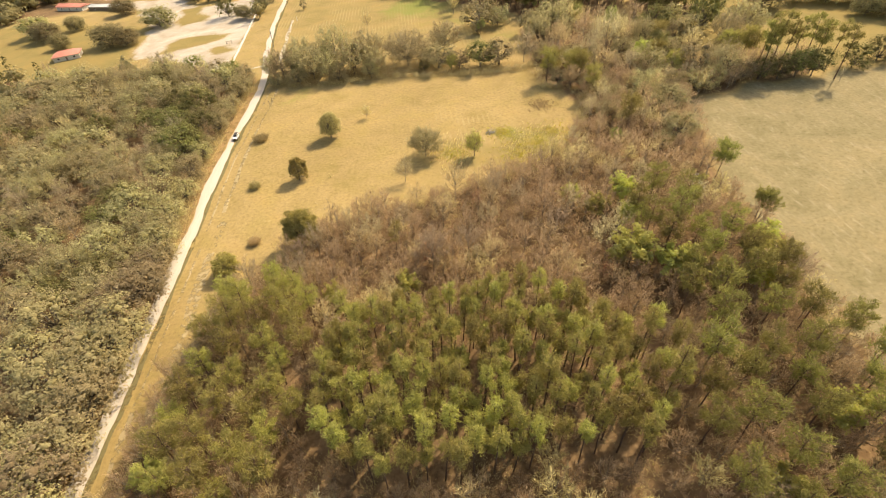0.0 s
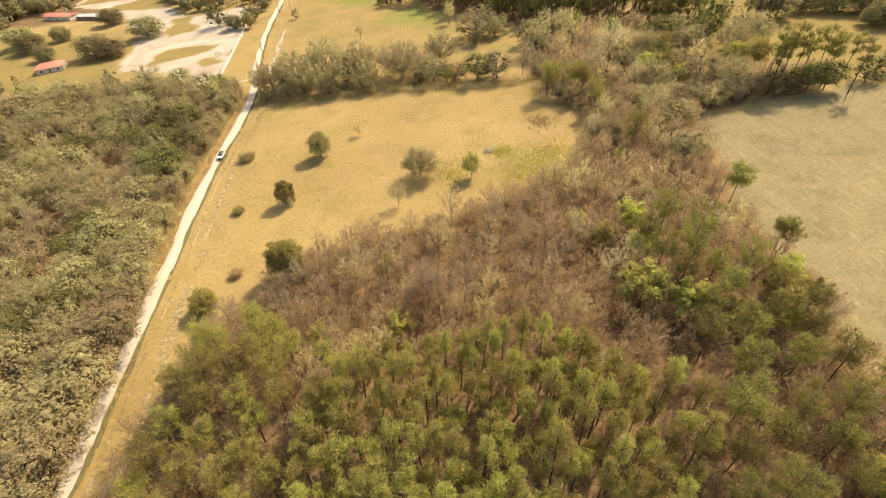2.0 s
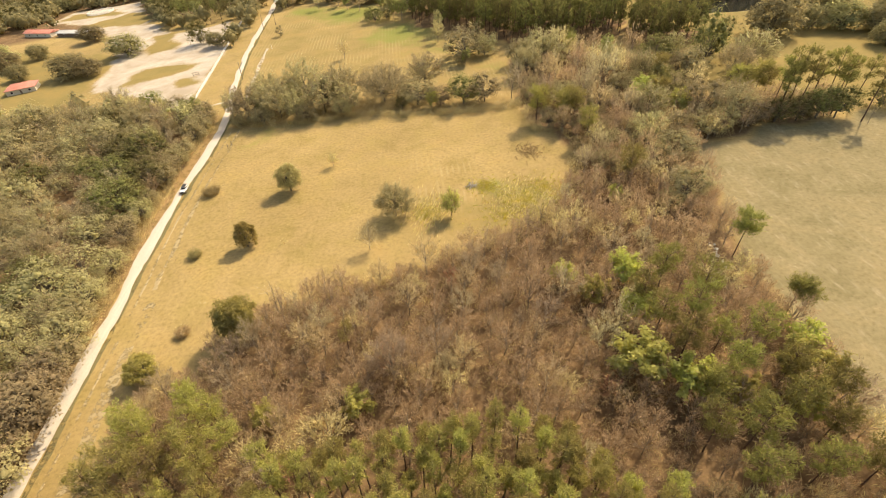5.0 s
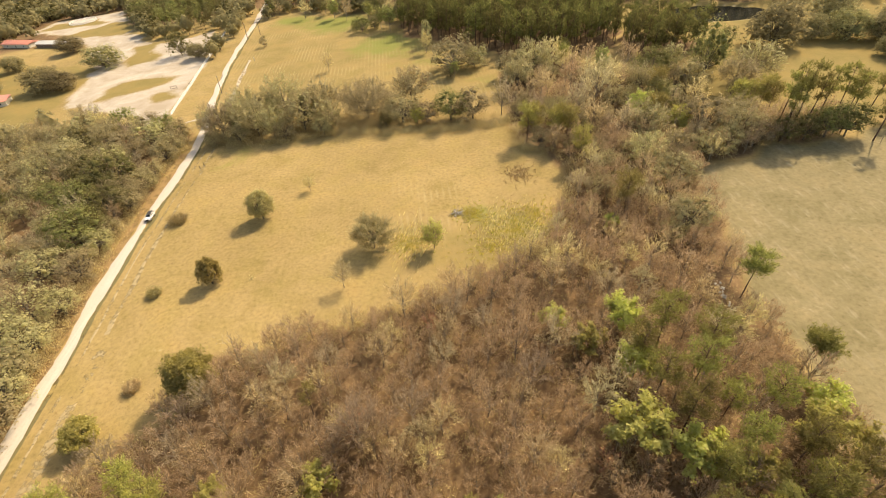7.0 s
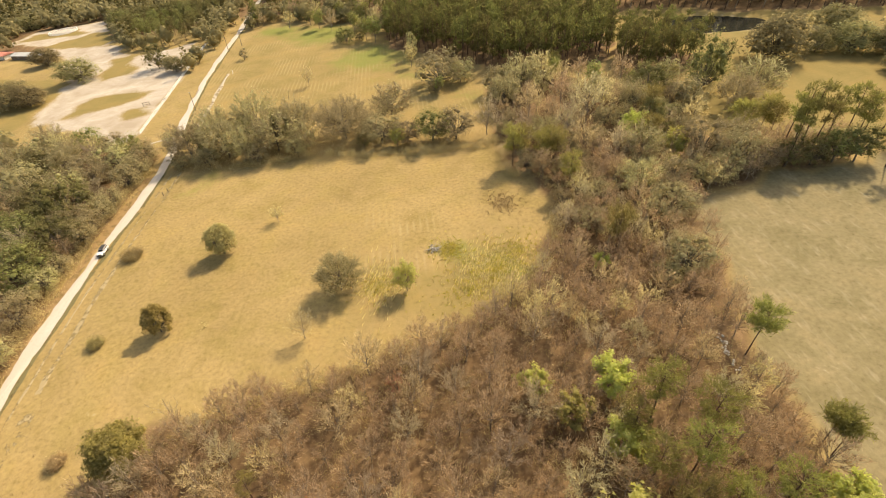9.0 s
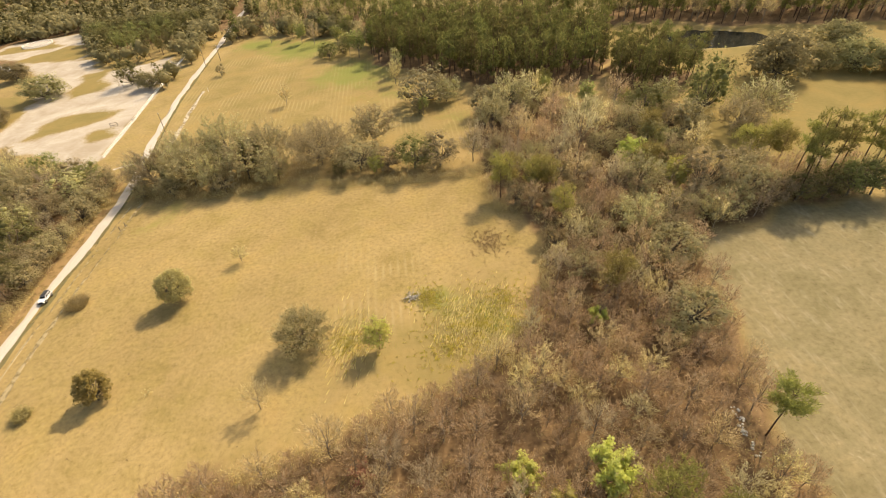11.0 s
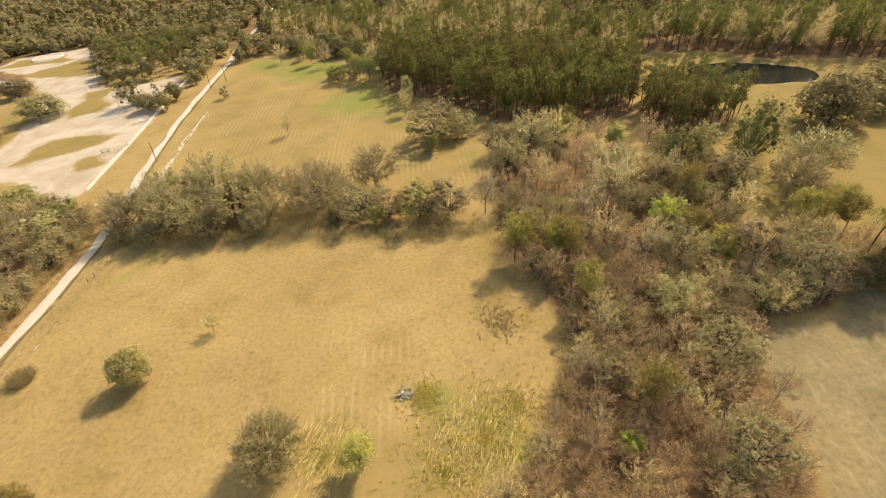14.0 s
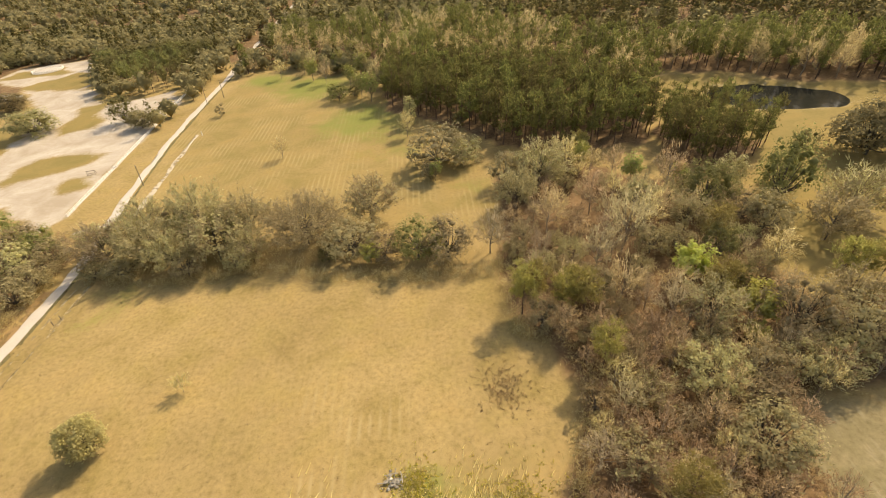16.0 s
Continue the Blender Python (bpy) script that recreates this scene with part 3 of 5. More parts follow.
def pine_meshes(seed, h=17.0, crown=0.42, spread=2.6, branches=22, leaf="pine", puff=0.62, blades=16, puffs=2, width=0.14):
    """A straight pine: whorled branches high on the trunk that end in rounded puffs of needles."""
    rng = np.random.RandomState(seed)
    tb, cb = Build(), Build()
    pts, rad = trunk_line(rng, h, 0.011 * h + 0.03, 0.025, 7)
    tb.tube(pts, np.maximum(rad, 0.03), 6)
    centres, ways = [pts[-1] - np.array([0, 0, 0.3])], [np.array([0, 0, 1.0])]
    for i in range(branches):
        u = rng.uniform(0.03, 1.0) ** 0.85
        f = 1 - crown * u
        p0 = np.array([np.interp(f * h, pts[:, 2], pts[:, k]) for k in range(3)])
        a = i * 2.4 + rng.uniform(-0.5, 0.5)
        s = spread * math.sin(min(1.0, 0.24 + u) * 2.2) * rng.uniform(0.65, 1.15)
        way = unit(np.array([math.cos(a), math.sin(a), rng.uniform(0.2, 0.7)]))
        p1 = p0 + way * s
        tb.tube([p0, p1], [0.05, 0.015], 3)
        for k in range(puffs):
            t = 1.0 if k == 0 else rng.uniform(0.35, 0.85)
            centres.append(p0 + (p1 - p0) * t + rng.normal(0, 0.25, 3) * (k > 0))
            ways.append(way)
    c, w = np.array(centres), np.array(ways)
    r = puff * rng.uniform(0.7, 1.25, len(c))
    d = unit(rng.normal(size=(len(c) * blades, 3)) + np.repeat(w, blades, 0) * 0.5 + np.array([0, 0, 0.75]))
    rr = np.repeat(r, blades)
    at = np.repeat(c, blades, 0) + rng.normal(0, 0.5, (len(d), 3)) * rr[:, None]
    cb.blades(at, d, rng.uniform(0.6, 1.15, len(d)) * rr * 1.3, width, rng)
    return tb.mesh("trunk", BARK["pine"], True), cb.mesh("crown", LEAF[leaf])


def oak_meshes(seed, h=12.0, w=14.0, lobes=26, per=75, leaf="oak", size=0.5, low=0.03, bark="oak", egg=0.0, spray=0.3, lobe=1.0):
    """A broad tree: forking limbs under many leafy lobes with gaps between."""
    rng = np.random.RandomState(seed)
    tb, cb = Build(), Build()
    fork = h * (low + 0.18)
    pts, rad = trunk_line(rng, fork, 0.026 * h, 0.12, 3)
    tb.tube(pts, [rad[0], rad[0] * 0.85, rad[0] * 0.8], 6)
    mid_z, half = h * (1 + low) / 2, h * (1 - low) / 2
    for i in range(lobes):
        # evenly strewn over the crown, so that no side stays bald
        a, uz = i * 2.39996 + rng.uniform(-0.5, 0.5), -0.75 + 1.72 * (i + rng.uniform(0.1, 0.9)) / lobes
        ur = math.sqrt(max(0.04, 1 - uz * uz)) * (1 - egg * uz)
        far = rng.uniform(0.5, 0.86)
        c = np.array([math.cos(a) * ur * w / 2 * far, math.sin(a) * ur * w / 2 * far, mid_z + uz * half * far])
        r3 = np.array([w * 0.15, w * 0.15, h * 0.125]) * lobe * rng.uniform(0.65, 1.25)
        bend = (pts[-1] + c) / 2 + np.array([0, 0, -0.05 * h]) + rng.normal(0, 0.25, 3)
        tb.tube([pts[-1], bend, c], [0.012 * h + 0.03, 0.008 * h + 0.02, 0.02], 3)
        cb.lumps([c], r3 * 0.36, rng)
        n = int(per * rng.uniform(0.75, 1.25))
        out = unit(c - np.array([0, 0, mid_z * 0.75]))
        d = unit(rng.normal(size=(n, 3)) + np.array([0, 0, 0.35]) + out * 0.6)
        # leaves gather in small sprigs on the bough
        sprig = unit(rng.normal(size=(9, 3)) + np.array([0, 0, 0.3]) + out * 0.5)
        d = unit(d * 0.75 + sprig[rng.randint(0, 9, n)])
        p = c + d * r3 * rng.uniform(0.6, 1.3, (n, 1)) + rng.normal(0, 0.12, (n, 3))
        cb.leaves(p, unit(d + rng.normal(0, 0.35, (n, 3))), rng.uniform(0.6, 1.3, n) * size, rng)
        m = int(per * spray)
        d = unit(rng.normal(size=(m, 3)) * 0.7 + np.array([0, 0, 0.5]) + out)
        cb.blades(c + d * r3 * rng.uniform(0.6, 1.0, (m, 1)), d, rng.uniform(0.4, 1.0, m) * (0.25 + w * 0.035), 0.07 + 0.1 * size, rng)
    return tb.mesh("trunk", BARK[bark], True), cb.mesh("crown", LEAF[leaf])


def bare_meshes(seed, h=12.0, w=7.5, limbs=12, twigs=4, leaf="twig", bark="bare", low=0.25, leafy=0, leaf_kind=None, leaf_size=0.45, twig_w=0.14):
    """A leafless hardwood: limbs that climb outward like a fan and fork into sprays of fine straight twigs."""
    rng = np.random.RandomState(seed)
    tb, cb = Build(), Build()
    pts, rad = trunk_line(rng, h * 0.8, 0.012 * h + 0.02, 0.06, 5)
    tb.tube(pts, np.maximum(rad, 0.03), 5)
    ends, ways = [], []
    root = np.array([0, 0, h * (0.3 + 0.25 * low)])
    for i in range(limbs):
        a = i * 2.39996 + rng.uniform(-0.5, 0.5)
        el = math.asin(0.12 + 0.86 * (i + rng.uniform(0, 1)) / limbs)
        u = np.array([math.cos(el) * math.cos(a), math.cos(el) * math.sin(a), math.sin(el)])
        p2 = root + u * np.array([w / 2, w / 2, h - root[2]]) * rng.uniform(0.6, 0.82)
        z0 = np.clip(p2[2] * rng.uniform(0.35, 0.6), low * h * 0.6, h * 0.75)
        p0 = np.array([np.interp(z0, pts[:, 2], pts[:, k]) for k in range(3)])
        p1 = (p0 + p2) / 2 + np.array([u[0], u[1], -0.3]) * w * 0.05
        tb.tube([p0, p1, p2], [0.005 * h, 0.003 * h, 0.012], 3)
        for k in range(4):
            t = 1.0 if k == 0 else rng.uniform(0.35, 0.95)
            q0 = p0 + (p2 - p0) * t + (p1 - (p0 + p2) / 2) * (1 - abs(2 * t - 1))
            d = unit(unit(p2 - p0) + u * 0.5 + rng.normal(0, 0.55, 3))
            L = h * rng.uniform(0.1, 0.19)
            tb.blades([q0], [d], L, 0.05, rng)
            ends += [q0 + d * L * s for s in (0.1, 0.5, 0.9)]
            ways += [d] * 3
    ends, ways = np.array(ends), np.array(ways)
    b = np.repeat(ends, twigs, 0) + rng.normal(0, 0.02 * h, (len(ends) * twigs, 3))
    d = unit(np.repeat(ways, twigs, 0) + rng.normal(0, 0.5, b.shape) + np.array([0, 0, 0.25]))
    cb.blades(b, d, rng.uniform(0.45, 1.2, len(b)) * (0.35 + h * 0.06), twig_w * rng.uniform(0.7, 1.3, len(b)), rng)
    crown = cb.mesh("crown", LEAF[leaf])
    extra = None
    if leafy:
        lb = Build()
        c = ends[rng.randint(0, len(ends), leafy)] + rng.normal(0, 0.035 * h, (leafy, 3)) + np.array([0, 0, 0.2])
        lb.leaves(c, unit(rng.normal(size=(leafy, 3)) * 0.5 + np.array([0, 0, 0.4]) + unit(c - root)), rng.uniform(0.6, 1.3, leafy) * leaf_size, rng)
        extra = lb.mesh("leaves", LEAF[leaf_kind])
    return tb.mesh("trunk", BARK[bark], True), crown, extra


def shrub_mesh(seed, h=1.8, w=3.0, n=260, leaf="twig", blade=0.1):
    rng = np.random.RandomState(seed)
    cb = Build()
    a, r = rng.uniform(0, 6.28, n), np.sqrt(rng.uniform(0, 1, n)) * w * 0.3
    base = np.column_stack((np.cos(a) * r, np.sin(a) * r, rng.uniform(-0.1, h * 0.35, n)))
    d = unit(np.column_stack((np.cos(a) * r * 2.4 / w, np.sin(a) * r * 2.4 / w, np.ones(n))) + rng.normal(0, 0.45, (n, 3)))
    cb.blades(base, d, rng.uniform(0.35, 0.8, n) * h, blade, rng)
    k = n // 2
    p = base[:k] + d[:k] * h * rng.uniform(0.3, 0.75, (k, 1))
    cb.leaves(p, unit(rng.normal(size=(k, 3))), rng.uniform(0.12, 0.3, k), rng)
    return cb.mesh("branches", LEAF[leaf])


PROTO = {}
LEAN = Matrix.Rotation(radians(4.2), 4, "Y")
spots = np.random.RandomState(77)


def tree(name, key, make, label, x, y, s=1.0, turn=None, group="", lean=1.0, sz=None):
    """A tree at a place: the first of its key is built, the rest are copies."""
    turn = spots.uniform(0, 6.28) if turn is None else turn
    tilt = Matrix.Rotation(radians(4.2 * lean + spots.normal(0, 1.5)), 4, "Y") @ Matrix.Rotation(radians(spots.normal(-1, 1.5)), 4, "X")
    m = Matrix.Translation((x, y, at_ground(x, y))) @ tilt @ Matrix.Rotation(turn, 4, "Z")
    m = m @ Matrix.Diagonal((s, s, s if sz is None else sz, 1))
    if key in PROTO:
        k = PROTO[key].scale
        return copy_thing(PROTO[key], m @ Matrix.Diagonal((1 / k[0], 1 / k[1], 1 / k[2], 1)))
    ob = thing(name, label, "shrub" if "shrub" in name else "tree", m, group)
    meshes = make()
    for pn, me in zip(("trunk", "crown", "leaves"), meshes):
        if me is not None:
            part(pn, me, ob)
    PROTO[key] = ob
    return ob


def scatter(poly, gap, rng, limit=10 ** 6, margin=0.0, keep=None, tries=30000):
    """Random places in a polygon, no two nearer than gap."""
    poly = np.asarray(poly, float)
    lo, hi = poly.min(0), poly.max(0)
    c = rng.uniform(lo, hi, (tries, 2))
    c = c[inside(poly, c[:, 0], c[:, 1]) > margin]
    if keep is not None:
        c = c[keep(c[:, 0], c[:, 1])]
    cells, got = {}, []
    for x, y in c:
        i, j = int(x // gap), int(y // gap)
        if all((x - u) ** 2 + (y - v) ** 2 >= gap * gap for a in (i - 1, i, i + 1) for b in (j - 1, j, j + 1) for u, v in cells.get((a, b), ())):
            cells.setdefault((i, j), []).append((x, y))
            got.append((x, y))
            if len(got) >= limit:
                break
    return got


PINE_LABEL = "tall straight pine with a tufted green crown"
OAK_LABEL = "broad evergreen oak with grey-green leaves"
BARE_LABEL = "leafless grey-brown hardwood with fine twigs"


def pine_at(x, y, s=1.0, group="pines of the near wood", leaf="pine", sz=None):
    k = spots.randint(0, 6)
    tree("pine_tree", ("pine", leaf, k), lambda: pine_meshes(100 + k, 15.0 + 0.6 * k, 0.36 + 0.02 * k, 1.5 + 0.2 * (k % 3), 22, leaf, 0.62, 24, 2, 0.15), PINE_LABEL, x, y, s, group=group, sz=sz)


def oak_at(x, y, s=1.0, leaf="oak", group="oaks of the roadside wood", sz=None):
    k = spots.randint(0, 4)
    near = math.hypot(x, y - 30) < 150
    tree("oak_tree" if "roadside" in group else "broad_tree", ("oak", leaf, k, "roadside" in group, near), lambda: oak_meshes(200 + k, 11.5 + 0.6 * k, 13.0 + 0.7 * k, 44 if leaf == "far" else 38 if near else 28, 80 if leaf == "far" else 64 if near else 56, leaf, 0.34 if near else 0.46, 0.03 if near else -0.06, spray=0.12, lobe=1.1 if near else 1.35), OAK_LABEL, x, y, s, group=group, sz=sz)


def bare_at(x, y, s=1.0, leaf="twig", group="bare trees of the brown wood", sz=None):
    k = spots.randint(0, 6)
    tree("bare_tree", ("bare", leaf, k), lambda: bare_meshes(300 + k, 11.0 + 0.5 * k, 7.4 + 0.4 * k, 18 + k % 3, 4, leaf), BARE_LABEL, x, y, s, group=group, sz=sz)


def spring_at(x, y, h=9.0, group="fresh green trees of the wood"):
    k = spots.randint(0, 3)
    tree("spring_tree", ("spring", k), lambda: bare_meshes(400 + k, 9.0, 8.0, 16, 1, "twig", leafy=2400, leaf_kind="spring", leaf_size=0.38), "hardwood tree in fresh yellow-green spring leaf", x, y, h / 9.0, group=group)


def feathery_at(x, y, s=1.0, group="oaks of the roadside wood", sz=None, leaf="oak"):
    k = spots.randint(0, 4)
    tree("oak_tree" if "roadside" in group else "broad_tree", ("feathery", k, leaf, "roadside" in group), lambda: bare_meshes(340 + k, 12.0 + 0.6 * k, 15.5 + 0.6 * k, 46, 4, leaf, "oak", 0.04, 1300, leaf, 0.42, 0.17),
         "wide feathery grey-green tree thick with fine twigs", x, y, s, group=group, sz=sz)


taken = []


def free(gap):
    def ok(xs, ys):
        f = np.ones(len(xs), bool)
        for u, v in taken:
            f &= (xs - u) ** 2 + (ys - v) ** 2 > gap * gap
        return f
    return ok


# trees that stand alone in the pasture
tree("oval_tree", "oval", lambda: oak_meshes(1, 10.6, 8.6, 60, 85, "oval", 0.3, 0.0, egg=0.1, lobe=0.95), "upright oval grey-green evergreen tree in the pasture", -60, 91.8)
tree("cedar_tree", "cedar", lambda: oak_meshes(2, 9.0, 6.8, 48, 80, "cedar", 0.3, 0.0, egg=0.25, lobe=0.95), "small dense dark green cedar in the pasture", -67.7, 62.5)
tree("round_tree", "round", lambda: oak_meshes(3, 6.4, 7.6, 48, 80, "cedar", 0.3, 0.0, lobe=0.95), "small round dark green tree in the pasture", -80.3, 18)
tree("spreading_pine", "fieldpine", lambda: oak_meshes(4, 12.5, 10.5, 70, 100, "pine", 0.34, 0.06, "pine", lobe=0.9), "bushy dark green pine at the edge of the pasture", -60.6, 27.2)
tree("big_bush_tree", "bigbush", lambda: bare_meshes(5, 11.5, 15.0, 90, 6, "oak", "oak", 0.02, 1800, "green_oak", 0.28, 0.1), "wide fan-shaped half-bare bush tree in the pasture", -23, 69.6)
tree("young_green_tree", "yellow", lambda: bare_meshes(6, 10.0, 6.4, 30, 2, "twig", leafy=2600, leaf_kind="spring", leaf_size=0.26), "thin young tree in first yellow-green leaf", -5.8, 66.2)
tree("small_bare_sapling", "sapling", lambda: bare_meshes(7, 5.6, 4.4, 18, 5, "twig", twig_w=0.09), "small leafless sapling alone in the pasture", -46.7, 105.6)
tree("thin_bare_tree", "thin", lambda: bare_meshes(8, 9.0, 6.5, 20, 5, "twig", twig_w=0.06), "thin leafless tree leaning over its shadow", -30.4, 54.4)
tree("dead_tree", "dead", lambda: bare_meshes(9, 11.5, 5.0, 6, 1, "grey_twig"), "dead grey snag with a few bare limbs", -52.9, 33.6)
tree("pale_bare_tree", "redtree", lambda: bare_meshes(10, 15.5, 9.5, 30, 5, "grey_twig"), "pale grey leafless tree rising above the brown wood", -23, 9.2)
tree("thin_pine", "thinpine", lambda: pine_meshes(11, 13.0, 0.5, 1.7, 18, "pine", 0.5), "thin young pine among the bare trees", -32.5, 15.7)
tree("lone_bare_tree", "lone", lambda: bare_meshes(12, 10.5, 6.5, 18, 4, "twig"), "leafless tree alone in the back field", -53.8, 227)
tree("twin_bare_tree", "twin", lambda: bare_meshes(13, 13.0, 6.5, 22, 5, "twig"), "tall leafless tree at the edge of the back field", 0.0, 237.6)
tree("slender_tree", "slender", lambda: oak_meshes(33, 14.0, 7.0, 22, 50, "oak", 0.45, 0.1), "slender grey-green tree at the edge of the back field", 0.9, 251)
tree("roadside_tree", "roadtree", lambda: oak_meshes(14, 6.8, 6.0, 10, 60, "oak", 0.4), "small roadside tree by the back field", -103, 289.5)
tree("leaning_pine", "pnr", lambda: pine_meshes(15, 13.0, 0.42, 3.6, 36, "mid_pine", 0.72, 24, 3, 0.16), "lone pine with a rounded crown at the field edge", 63.4, 34.9)
tree("leaning_pine", "pair", lambda: pine_meshes(16, 10.4, 0.38, 2.8, 26, "mid_pine", 0.66, 24, 3, 0.16), "slim pine with a small crown at the field edge", 64.2, 14.7)
tree("leaning_pine", "pair", None, "", 65.5, 13.2, 0.85)
taken += [(-60.6, 27.2), (-52.9, 33.6), (-23, 9.2), (-32.5, 15.7), (63.4, 34.9), (64.2, 14.7), (-80.3, 18)]
# the open ditch at the wood's edge, its water glints built as white stones
taken += [(60.8 - 2.6 * i, 39.5 - 2.2 * i - 2.4 * j) for i in range(3) for j in range(4)]

for x, y, h, w, leaf, label in ((-88.8, 95.2, 3.2, 8.0, "oval", "low sprawling grey-green shrub beside the road"), (-83, 60.4, 2.4, 4.4, "oval", "low round shrub in the dry grass"),
                                (-75.9, 29.8, 2.2, 4.0, "twig", "leafless brown shrub in the dry grass"), (-56.8, 62, 1.5, 1.8, "twig", "thin leafless stem in the dry grass")):
    tree("shrub", ("shrub", x), lambda: (None, shrub_mesh(int(-x * 10), h, w, 900 if w > 2 else 24, leaf)), label, x, y)

# the wood by the road
rng = np.random.RandomState(5)
for x, y in ((-123.5, 115), (-116, 92), (-131, 124), (-114.5, 104), (-117, 88), (-128, 108), (-121, 122)):
    oak_at(x, y, spots.uniform(0.95, 1.2), "green_oak")
    taken.append((x, y))
for i, y in enumerate(range(-62, 172, 7)):
    x = float(np.interp(y, ROAD_LINE[:, 1], ROAD_LINE[:, 0])) - float(np.interp(y, (10, 24, 34, 70, 172), (2.9, 3.6, 6.2, 8.0, 8.6))) + spots.normal(0, 0.7)
    s = spots.uniform(1.0, 1.2) if y < 14 else spots.uniform(0.8, 0.95) if y < 45 else spots.uniform(0.55, 0.85)
    (bare_at if i % 5 == 3 and y > 45 else oak_at)(x, y, s, group="oaks of the roadside wood" if i % 5 != 3 or y <= 45 else "bare trees of the roadside wood")
    taken.append((x, y))
ahead = lambda x, y: (x > -192 - 0.64 * (y - 41)) & (y > -75)
for x, y in scatter(LEFT_WOOD, 8.0, rng, 285, 2.5, lambda x, y: free(6.5)(x, y) & ahead(x, y) & (x > -225)):
    k = spots.uniform()
    if k < 0.34:
        oak_at(x, y, spots.uniform(0.8, 1.15))
    elif k < 0.64:
        feathery_at(x, y, spots.uniform(0.75, 1.1))
    elif k < 0.74:
        oak_at(x, y, spots.uniform(0.65, 1.0), "green_oak")
    else:
        bare_at(x, y, spots.uniform(0.85, 1.1), "grey_twig" if k > 0.9 else "twig", "bare trees of the roadside wood")

# the near pines: a block in the middle, groups to both sides
PINE_BLOCK = [(-44, -11), (-30, -12), (-12, -8), (2, -9), (14, -16), (23, -25), (21, -37), (12, -46), (-4, -44), (-20, -48), (-38, -46), (-48, -34)]
PINE_LEFT = [(-77, -10), (-74, 1), (-70, 3), (-58, 4), (-50, -8), (-51, -30), (-58, -62), (-72, -62), (-77, -40), (-77, -25)]
PINE_RIGHT = [(30, 24), (40, 30), (48, 24), (52, 10), (60, -14), (60, -46), (30, -60), (18, -52), (24, -30), (30, -8), (32, 6)]
for poly, gap, limit in ((PINE_BLOCK, 3.1, 176), (PINE_LEFT, 5.6, 36), (PINE_RIGHT, 6.2, 38)):
    for x, y in scatter(poly, gap, rng, limit, 0.5, free(2.5)):
        if poly is PINE_BLOCK:
            pine_at(x, y, spots.uniform(0.8, 1.02), sz=spots.uniform(0.75, 1.1))
        else:
            k = spots.randint(0, 4)
            needles = "mid_pine" if poly is PINE_RIGHT else "pine"
            tree("pine_tree", ("broad", k, needles), lambda: pine_meshes(130 + k, 13.5 + 0.7 * k, 0.46, 2.9 + 0.2 * k, 36, needles, 0.72, 22, 2, 0.16), "broad-crowned pine with soft green needles", x, y, spots.uniform(0.8, 1.08), group="pines of the near wood")
        taken.append((x, y))

# yellow-green and red trees in the brown wood
for x, y, h in ((26.5, 3.5, 13), (34.5, -1, 11), (37, -3, 10), (55.6, -1, 11), (60.8, 5, 9), (61.5, -1.5, 8), (33, 30, 10.5), (-29.8, 1.8, 8), (19, 32, 8), (24.3, 25, 9), (32, 18, 10),
                (-45.5, -17.4, 8), (-14.4, -40, 8), (44, -6, 9), (52, -8, 9), (48, -42, 10), (30, -52, 9), (-66, -50, 10), (-78, -40, 8), (-48, 2, 7)):
    spring_at(x, y, h)
    taken.append((x, y))
for x, y, s in ((-43, -10, 0.8), (-8.3, 36, 0.75), (-24, 12.5, 0.9), (20, 0, 0.7), (-36, -2, 0.7)):
    tree("red_maple", "maple", lambda: bare_meshes(420, 9.0, 6.5, 11, 4, "red", leafy=300, leaf_kind="red", leaf_size=0.35), "small maple with red buds among bare trees", x, y, s, group="red maples")
    taken.append((x, y))

# grey-green oaks among the bare trees
for x, y, s in ((67.5, 81, 1.05), (63, 61, 0.9), (57, 58, 0.5), (72, 90, 0.8)):
    oak_at(x, y, s, group="oaks among the bare trees", sz=s * 0.95)
    taken.append((x, y))
for x, y, s in ((65, 95, 1.0), (52, 93, 0.75), (45, 80, 0.8)):
    feathery_at(x, y, s, "oaks among the bare trees", s * 0.95)
    taken.append((x, y))
tree("brown_oak", "brownoak", lambda: oak_meshes(31, 7.0, 7.5, 16, 45, "tan_leaf", 0.36, 0.08), "small oak with dry red-brown leaves at the pasture edge", 41.5, 92.5)
taken.append((41.5, 92.5))

# bare hardwoods
more_bare = []
for i, (x, y) in enumerate(scatter(BROWN_WOOD, 3.8, rng, 620, 0.8, lambda x, y: free(2.6)(x, y) & (y > -62) & (y < 112))):
    if i % 3 < 2:
        more_bare.append((x, y))
        continue
    bare_at(x, y, spots.uniform(0.65, 1.0), "grey_twig" if spots.uniform() < 0.3 else "twig")

# woods between the fields
for x, y, s, sz, leaf in ((95, 162, 1.25, 1.05, "green_oak"), (117, 161, 1.1, 1.35, "green_oak"), (138, 185, 0.55, 0.8, "green_oak"), (162, 185, 1.8, 1.25, "far"), (85, 134, 0.75, 0.85, "green_oak"), (83.4, 122, 0.55, 0.7, "green_oak"),
                          (89.5, 108, 1.05, 0.95, "oak"), (98, 103, 1.05, 0.95, "oak"), (36, 186, 0.8, 0.9, "oak"), (108, 173, 0.8, 0.8, "oak"), (124, 172, 0.8, 0.85, "green_oak"), (75, 96, 0.75, 0.8, "oak"), (73, 160, 0.8, 0.9, "oak"), (104, 146, 0.9, 0.9, "oak")):
    oak_at(x, y, s, leaf, "oaks between the fields", sz * 1.25)
    taken.append((x, y))
